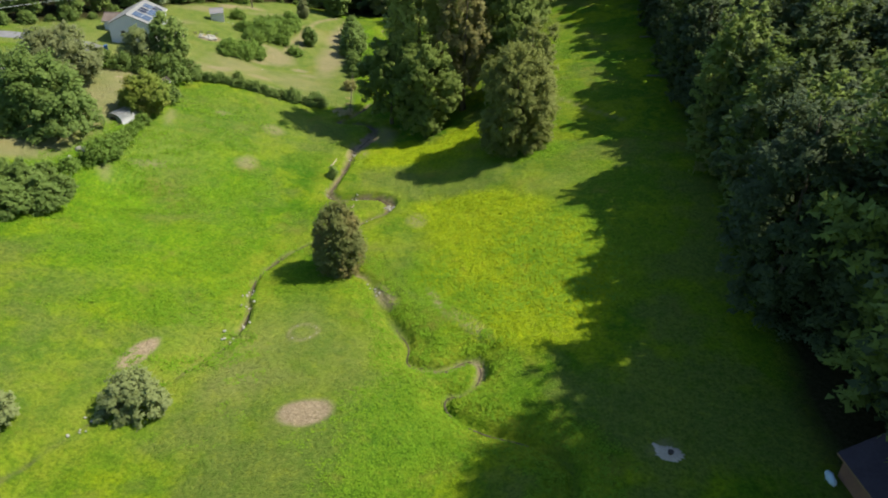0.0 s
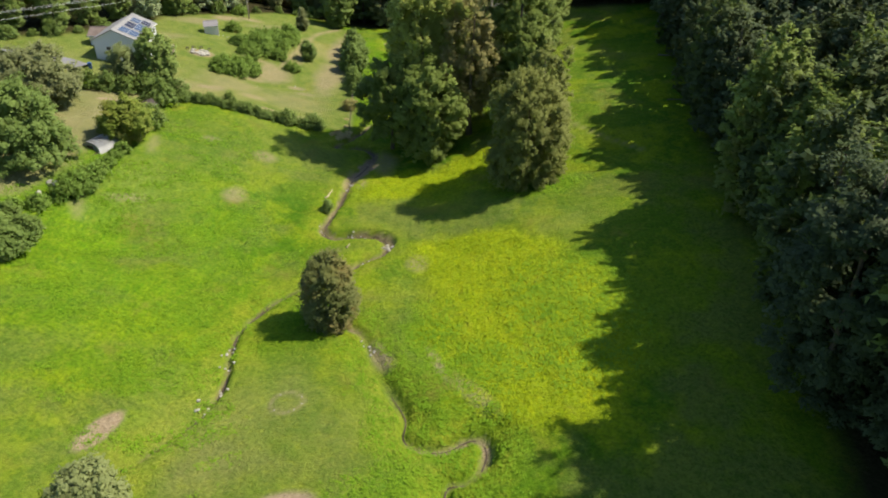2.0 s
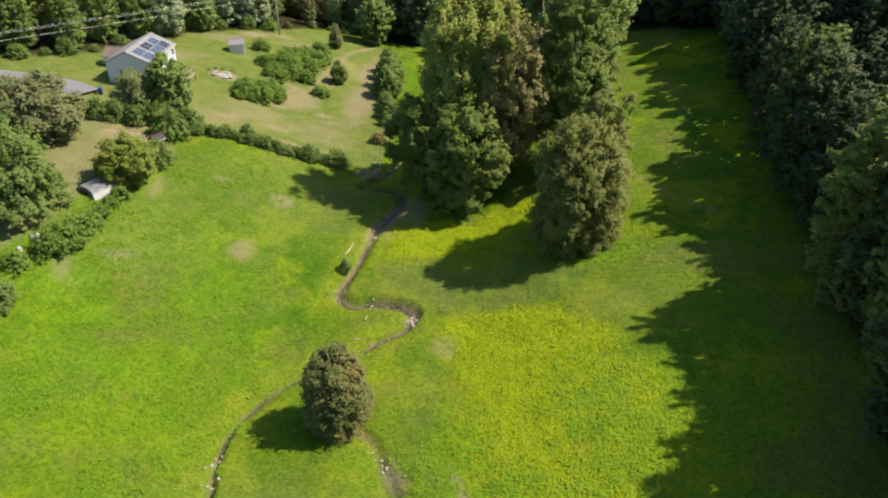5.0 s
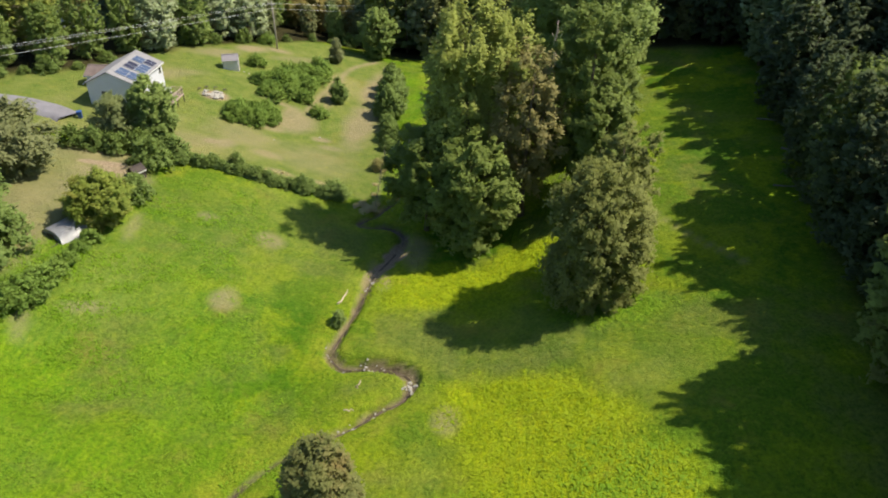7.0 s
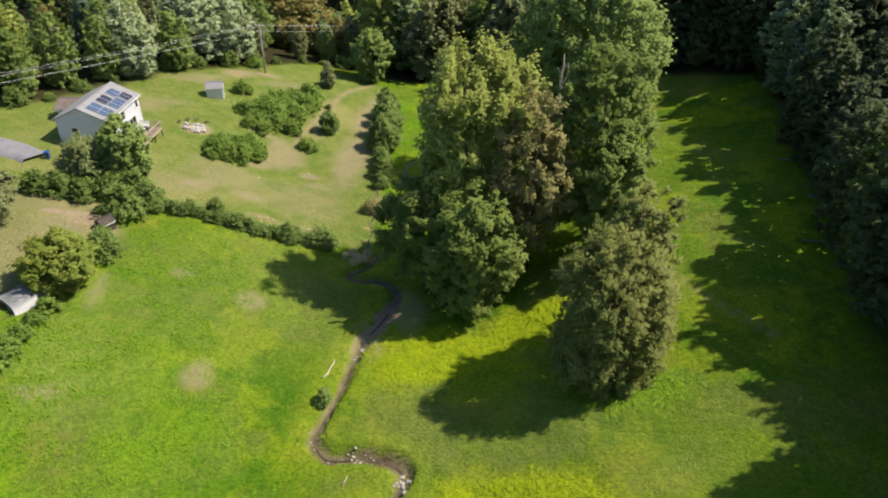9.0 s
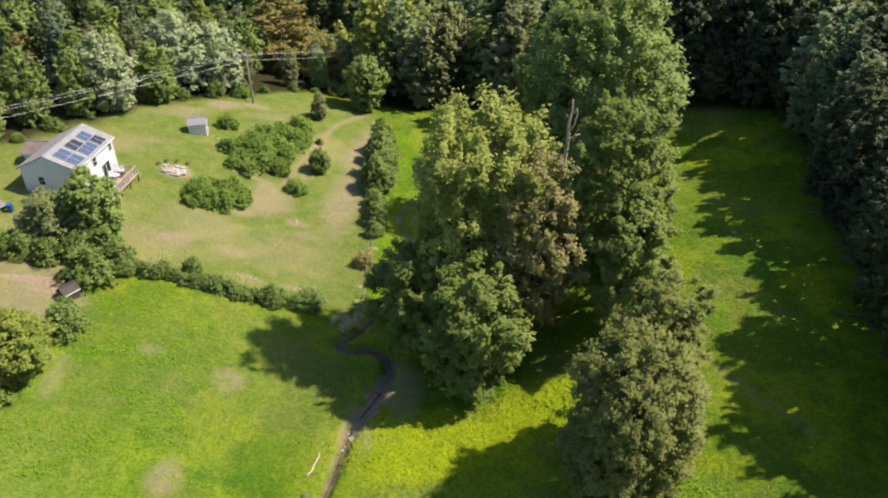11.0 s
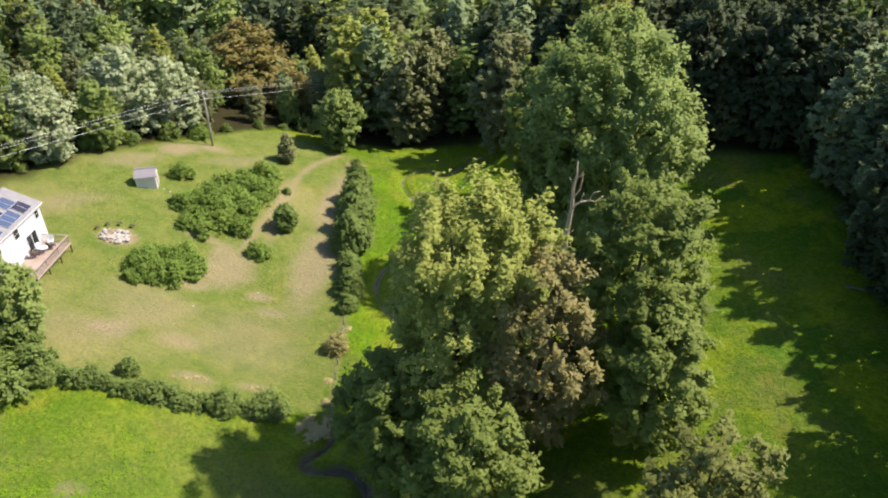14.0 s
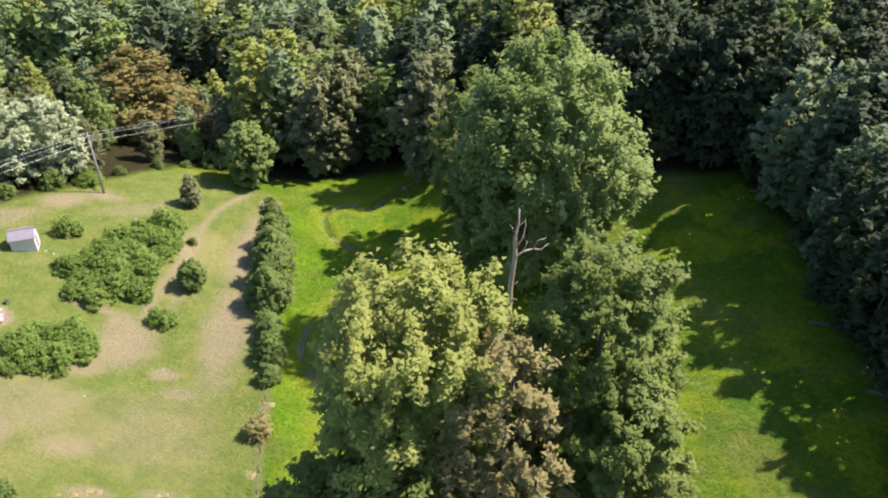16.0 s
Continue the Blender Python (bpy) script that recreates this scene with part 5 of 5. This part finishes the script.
for x, y, a, m_, lab in ((-52.4, 139.0, 20, WHITE_PLASTIC, "white plastic chair on the deck"), (-52.9, 137.6, 70, WHITE_PLASTIC, "white plastic chair on the deck"), (-52.8, 136.2, 95, DARK, "dark folding chair on the deck"), (-51.9, 138.2, 160, DARK, "dark folding chair on the deck")):
    chair(x, y, 7.36, a, m_, lab, "chairs on the deck")
table = thing("garden_table", -52.2, 137.2, 7.35, "small white garden table on the deck", "table")
bm = bmesh.new()
bmesh.ops.create_cone(bm, cap_ends=True, segments=20, radius1=0.45, radius2=0.45, depth=0.035, matrix=Matrix.Translation((0, 0, 0.72)))
part("tabletop", bm, WHITE_PLASTIC, table)
for k in range(4):
    bm = bmesh.new()
    a = k * math.pi / 2 + 0.7
    add_tube(bm, [(0.34 * math.cos(a), 0.34 * math.sin(a), 0, 0.02), (0.24 * math.cos(a), 0.24 * math.sin(a), 0.71, 0.02)], 6)
    part("leg", bm, WHITE_PLASTIC, table)

# sheds
shed, _ = gable_house("garden_shed", -49.6, 159.0, at_ground(-49.6, 159.0) - 0.05, 2.4, 2.7, at_ground(-49.6, 159.0) + 1.75, at_ground(-49.6, 159.0) + 2.5, "small pale wooden garden shed with a grey roof on the lawn", 106, plain("pale_boards", (0.66, 0.63, 0.64), (0.8, 0.77, 0.78), 6, 0.8), plain("lilac_grey_roofing", (0.25, 0.23, 0.25), (0.36, 0.335, 0.36), 7, 0.85), 0.12, category="shed")
part("door", box((-0.45, -1.41, 0.05), (0.45, -1.34, 1.6), 0.01), GREY_WOOD, shed, "grey wooden door")
dog, _ = gable_house("kennel", -45.6, 112.2, at_ground(-45.6, 112.2) - 0.05, 1.3, 1.6, at_ground(-45.6, 112.2) + 0.9, at_ground(-45.6, 112.2) + 1.4, "little dull grey wooden kennel under the hedge", -30, DARK, DARK, 0.12, category="kennel")
gb = at_ground(-46.0, 96.6) - 1.0
barrel = thing("metal_shed", -46.0, 96.6, gb, "small grey metal shed with a rounded roof beside shrubs", "shed", turn=-24)
arc = [(1.5 * math.cos(a), 1.35 + 0.95 * math.sin(a)) for a in np.linspace(0, math.pi, 13)]
bm = bmesh.new()
prof = [(1.5, 0)] + arc + [(-1.5, 0)]
lo = [bm.verts.new((u, -1.9, v)) for u, v in prof]
hi = [bm.verts.new((u, 1.9, v)) for u, v in prof]
for k in range(len(prof) - 1):
    bm.faces.new((lo[k], lo[k + 1], hi[k + 1], hi[k])).smooth = True
bmesh.ops.solidify(bm, geom=bm.faces[:], thickness=-0.05)
part("shell", bm, METAL, barrel)
for s in (-1.85, 1.85):
    bm = bmesh.new()
    bm.faces.new([bm.verts.new((u * 0.98, s, v * 0.99)) for u, v in prof])
    bmesh.ops.solidify(bm, geom=bm.faces[:], thickness=0.05)
    part("end_wall", bm, plain("grey_steel", (0.42, 0.44, 0.48), (0.55, 0.57, 0.62), 3, 0.6, 0.1) if s < 0 else METAL, barrel)
part("door", box((-0.55, -1.95, 0.05), (0.55, -1.9, 1.8), 0.01), DARK, barrel, "dark door")
part("ramp", box((-1.3, -3.4, 0.95), (1.3, -1.95, 1.1), 0.02), DARK, barrel, "dark wooden step")

nb, _ = gable_house("neighbour_house", -70.5, 106.5, 9.0, 7.5, 10, 12.4, 14.6, "pale single-storey house with a pinkish brown roof", 55, TRIM, BROWN_SHINGLE)
window(nb, "south", 0.5, 1.6, 0.9, 1.1, -5.0)
window(nb, "east", 1.0, 1.6, 0.9, 1.1, 3.75)
fh, _ = gable_house("far_house", -84, 172, 5.5, 8, 11, 9.5, 11.5, "pale house beyond the trees", 40, TRIM, SHINGLE)
window(fh, "south", 0.5, 1.6, 0.9, 1.1, -5.5)
window(fh, "east", 1.0, 1.6, 0.9, 1.1, 4.0)
barn, _ = gable_house("barn", 33.6, 31.5, 5.6, 7.6, 8.5, 8.4, 10.2, "brown timber barn with a dark roof in the wood's shade", 8, plain("barn_boards", (0.2, 0.1, 0.07), (0.3, 0.16, 0.1), 5, 0.85, 0, 0.02), plain("dark_roofing", (0.045, 0.03, 0.045), (0.085, 0.065, 0.09), 4, 0.85), 0.4, category="barn", trim=plain("tan_fascia", (0.24, 0.14, 0.08), (0.36, 0.22, 0.13), 5, 0.85))
part("door", box((-1.2, -4.31, 0.0), (1.2, -4.26, 2.3), 0.01), DARK, barn, "dark double door")


def crumpled(name, x, y, rx, ry, h, mat, seed, label, category):
    """A low crumpled sheet or heap."""
    bm = bmesh.new()
    bmesh.ops.create_icosphere(bm, subdivisions=3, radius=1)
    for v in bm.verts:
        n_ = noise.noise(v.co * 2.2 + Vector((seed, 0, 0)))
        v.co *= 1 + 0.35 * n_
        v.co = Vector((v.co.x * rx, v.co.y * ry, max(-0.05, v.co.z * h)))
    for f in bm.faces:
        f.smooth = True
    ob = part(name, bm, mat)
    ob.matrix_basis = pose(x, y, at_ground(x, y))
    return tagged(ob, label, category)


crumpled("tarpaulin", 28.6, 34.9, 0.3, 0.7, 0.5, plain("blue_white_sheet", (0.45, 0.6, 0.75), (0.75, 0.82, 0.88), 2, 0.4), 3, "crumpled pale blue plastic sheet beside the barn", "tarpaulin")
crumpled("rubble_heap", -47.8, 86.1, 0.9, 0.5, 0.5, STONE, 5, "heap of pale rubble beside the hedge", "rubble")
crumpled("rubble_heap", -48.3, 83.6, 0.35, 0.3, 0.45, STONE, 6, "small pale heap beside the hedge", "rubble")
ASH = plain("sandy_ash", (0.46, 0.38, 0.29), (0.64, 0.54, 0.43), 4, 0.95, 0, 0.03)
heap = thing("ash_heap", 17.6, 37.9, at_ground(17.6, 37.9), "flat pale heap of sand and ash on shaded grass", "ash")
bm = bmesh.new()
rs = random.Random(14)
ring_in, ring_out = [], []
base_z = at_ground(17.6, 37.9)
for k in range(40):
    a = k / 40 * 6.283
    q = (0.92 + 0.45 * max(0, math.cos(a - 2.2)) ** 24 + 0.16 * math.cos(2 * (a + 0.35))) * rs.uniform(0.78, 1.1)
    for ring, share, rise in ((ring_out, 1.05, 0.0), (ring_in, 0.7, rs.uniform(0.10, 0.14))):
        vx, vy = share * q * math.cos(a), share * q * math.sin(a)
        ring.append(bm.verts.new((vx, vy, at_ground(17.6 + vx, 37.9 + vy) - base_z + rise)))
mid_v = bm.verts.new((0, 0, 0.15))
for k in range(40):
    n2 = (k + 1) % 40
    bm.faces.new((ring_out[k], ring_out[n2], ring_in[n2], ring_in[k]))
    bm.faces.new((ring_in[k], ring_in[n2], mid_v))
part("sand", bm, ASH, heap)
bm = bmesh.new()
bmesh.ops.create_cone(bm, cap_ends=True, segments=14, radius1=0.2, radius2=0.24, depth=0.22, matrix=Matrix.Translation((0.06, -0.04, 0.24)))
part("bucket", bm, DARK, heap, "dark bucket standing on the ash")
for x, y in ((-60.0, 126.0),):
    bin_ = thing("wheelie_bin", x, y, at_ground(x, y), "blue plastic rubbish bin beside the driveway", "bin", "", 20)
    bm = bmesh.new()
    add_box(bm, (-0.3, -0.35, 0.05), (0.3, 0.35, 1.0), 0.04)
    for v in bm.verts:
        if v.co.z < 0.5:
            v.co.x *= 0.8
            v.co.y *= 0.8
    part("body", bm, BLUE, bin_)
    part("lid", box((-0.33, -0.38, 1.0), (0.33, 0.4, 1.07), 0.02), BLUE, bin_)
    for sx in (-0.27, 0.27):
        bm = bmesh.new()
        bmesh.ops.create_cone(bm, cap_ends=True, segments=12, radius1=0.12, radius2=0.12, depth=0.06, matrix=Matrix.Translation((sx, 0.3, 0.1)) @ Matrix.Rotation(math.pi / 2, 4, "Y"))
        part("wheel", bm, DARK, bin_)

# driveway
line = smooth_line([(-95, 121), (-82, 124.5), (-75, 126), (-69, 126.8), (-64, 126.2), (-60.5, 125.0)], 0.6)
way = np.gradient(line, axis=0)
way /= np.linalg.norm(way, axis=1, keepdims=True)
side = np.stack([-way[:, 1], way[:, 0]], 1)
cols = []
for f in np.linspace(-1, 1, 9):
    q = line + side * ((1.9 + 0.5 * vnoise(line[:, 0], line[:, 1], 2, 81)) * f)[:, None]
    zz = land(q[:, 0], q[:, 1]) + 0.34
    cols.append(np.column_stack([q, zz - (0.5 if abs(f) > 0.99 else 0)]))
v = np.stack(cols, 1).reshape(-1, 3)
i = np.arange(len(line) - 1)[:, None] * 9 + np.arange(8)[None]
ob = tagged(new("driveway", mesh_from("driveway", v, np.stack([i, i + 1, i + 10, i + 9], -1).reshape(-1, 4))), "grey asphalt driveway beside the house", "driveway", kind="structure")
ob.data.materials.append(ASPHALT)

# fire pit: a ring and pile of pale stones with chairs behind
r = random.Random(21)
for k in range(64):
    a = r.random() * 6.283
    f = r.uniform(0.65, 1.0) if k < 40 else r.uniform(0, 0.7)
    x, y = -47.6 + 1.75 * f * math.cos(a), 144.3 + 1.45 * f * math.sin(a)
    stone(x, y, at_ground(x, y) + (0.2 if k < 40 else 0.08), r.uniform(0.4, 0.85), "pale stone in the fire ring on the lawn", "stones of the fire ring")
for (x, y), a in zip(((-50.2, 145.0), (-49.5, 146.3), (-48.2, 146.9), (-46.7, 147.0)), (95, 60, 30, 5)):
    ob = thing("camp_stool", x, y, at_ground(x, y) + 0.02, "low dark folding camp stool beside the fire ring", "stool", "stools round the fire ring", a)
    part("seat", box((-0.28, -0.2, 0.36), (0.28, 0.2, 0.4), 0.012), DARK, ob)
    for sx in (-0.24, 0.2):
        for sy in (-0.18, 0.14):
            part("leg", box((sx, sy, -0.04), (sx + 0.04, sy + 0.04, 0.36)), DARK, ob)

# ---- power line ----
POLE_AT = [(-98.0, 92.0, 21.6), (-46.0, 175.6, 12.3), (-21.5, 221.7, 0.6)]


def pole(x, y, top):
    z = at_ground(x, y)
    ob = thing("utility_pole", x, y, z, "grey wooden utility pole with a crossarm at the lawn's edge", "utility pole", "poles of the power line", -28)
    bm = bmesh.new()
    add_tube(bm, [(0, 0, -0.4, 0.17), (0, 0, (top - z) * 0.5, 0.145), (0, 0, top - z, 0.11)], 10)
    part("post", bm, GREY_WOOD, ob)
    part("crossarm", box((-1.1, -0.07, top - z - 0.5), (1.1, 0.05, top - z - 0.37), 0.01), GREY_WOOD, ob)
    for u in (-1.0, 1.0, 0.0):
        bm = bmesh.new()
        bmesh.ops.create_cone(bm, cap_ends=True, segments=10, radius1=0.05, radius2=0.035, depth=0.18, matrix=Matrix.Translation((u, 0, top - z + (-0.28 if u else 0.09))))
        part("insulator", bm, WHITE_PLASTIC, ob)


for q in POLE_AT:
    pole(*q)
WIRE = plain("wire", (0.82, 0.82, 0.82), (0.9, 0.9, 0.9), 4, 0.4, 0.0)
for (ax, ay, az), (bx, by, bz) in zip(POLE_AT, POLE_AT[1:]):
    long = math.hypot(bx - ax, by - ay)
    sx, sy = (by - ay) / long, -(bx - ax) / long
    for off, dz, rad, sag in ((-0.6, -0.2, 0.014, 0.5), (0.6, -0.2, 0.014, 0.5), (0.1, -1.25, 0.018, 0.6)):
        bm = bmesh.new()
        add_tube(bm, [(ax + (bx - ax) * f + sx * off, ay + (by - ay) * f + sy * off, az + (bz - az) * f + dz - sag * 4 * f * (1 - f), rad) for f in np.linspace(0, 1, 15)], 5)
        tagged(part("power_wire", bm, WIRE), "thin grey overhead power wire between poles", "wire", "wires of the power line")

# ---- snag, fence, small things ----
snag = thing("dead_tree", 7.1, 137.0, at_ground(7.1, 137.0), "bare bleached dead tree with broken branches", "dead tree")
bm = bmesh.new()
add_tube(bm, [(0, 0, -0.3, 0.36), (0.05, 0, 5, 0.3), (0, 0.1, 10, 0.25), (0.25, 0.1, 13.4, 0.21), (0.1, 0, 15.6, 0.17), (0.35, 0, 17.2, 0.1), (0.3, 0, 18.7, 0.04)], 9)
part("trunk", bm, PALE_BARK, snag)
for pts in ([(0.2, 0.1, 13.2, 0.14), (1.0, 0, 14.0, 0.12), (1.9, -0.1, 14.3, 0.09), (2.6, -0.1, 14.2, 0.06), (3.3, -0.1, 14.9, 0.03)], [(1.9, -0.1, 14.3, 0.07), (2.3, 0, 15.2, 0.05), (3.0, 0, 15.4, 0.02)], [(0.2, 0, 14.4, 0.11), (0.8, 0, 15.4, 0.08), (1.0, 0, 16.8, 0.05), (0.9, 0, 17.6, 0.02)], [(0.1, 0.1, 12.0, 0.08), (-0.5, 0.1, 12.9, 0.03)],
            [(0.05, 0.1, 9.8, 0.07), (0.7, 0.1, 10.5, 0.02)], [(0.05, 0, 8.6, 0.07), (0.8, -0.2, 8.4, 0.02)], [(1.0, 0, 14.0, 0.06), (1.3, 0.1, 15.1, 0.02)], [(0.2, 0, 15.8, 0.07), (-0.4, 0, 16.9, 0.02)], [(0.3, 0, 16.6, 0.05), (0.8, 0, 17.3, 0.02)]):
    bm = bmesh.new()
    add_tube(bm, pts, 6)
    part("branch", bm, PALE_BARK, snag)

fence = thing("wire_fence", -17.4, 129, at_ground(-17.4, 129), "old wire fence on grey wooden posts beside the lane", "fence")
fz = at_ground(-17.4, 129)
posts = []
for k in range(13):
    y = 119.6 + k * 2.4
    x = -16.6 - (y - 119.6) * 0.085
    posts.append((x + 17.4, y - 129, at_ground(x, y) - fz))
    bm = bmesh.new()
    x0, y0, z0 = posts[-1]
    add_tube(bm, [(x0, y0, z0 - 0.4, 0.055), (x0 + 0.02, y0, z0 + 1.15, 0.045)], 7)
    part("post", bm, LOG_GREY, fence)
for h in (0.45, 0.85, 1.15):
    bm = bmesh.new()
    add_tube(bm, [(x0, y0, z0 + h, 0.007) for x0, y0, z0 in posts], 4)
    part("fence_wire", bm, DARK, fence)

frame_ = thing("timber_frame", -3.3, 180.4, at_ground(-3.3, 180.4), "weathered timber swing frame in the shade by the stream", "swing frame")
for sx in (-1.3, 1.3):
    for sy in (-0.7, 0.7):
        bm = bmesh.new()
        add_tube(bm, [(sx, sy, -0.2, 0.06), (sx * 0.95, 0, 2.1, 0.06)], 6)
        part("leg", bm, BARK, frame_)
bm = bmesh.new()
add_tube(bm, [(-1.5, 0, 2.1, 0.07), (1.5, 0, 2.1, 0.07)], 6)
part("crossbeam", bm, BARK, frame_)
for x, y, h in ((-40.0, 169.5, 0.45), (-46.3, 158.2, 0.3), (-47.3, 158.6, 0.3), (-29.4, 140.8, 0.12), (-35.2, 135.2, 0.12)):
    stone(x, y, at_ground(x, y), max(0.4, h), "pale stone lying on the lawn", "stones on the lawn")
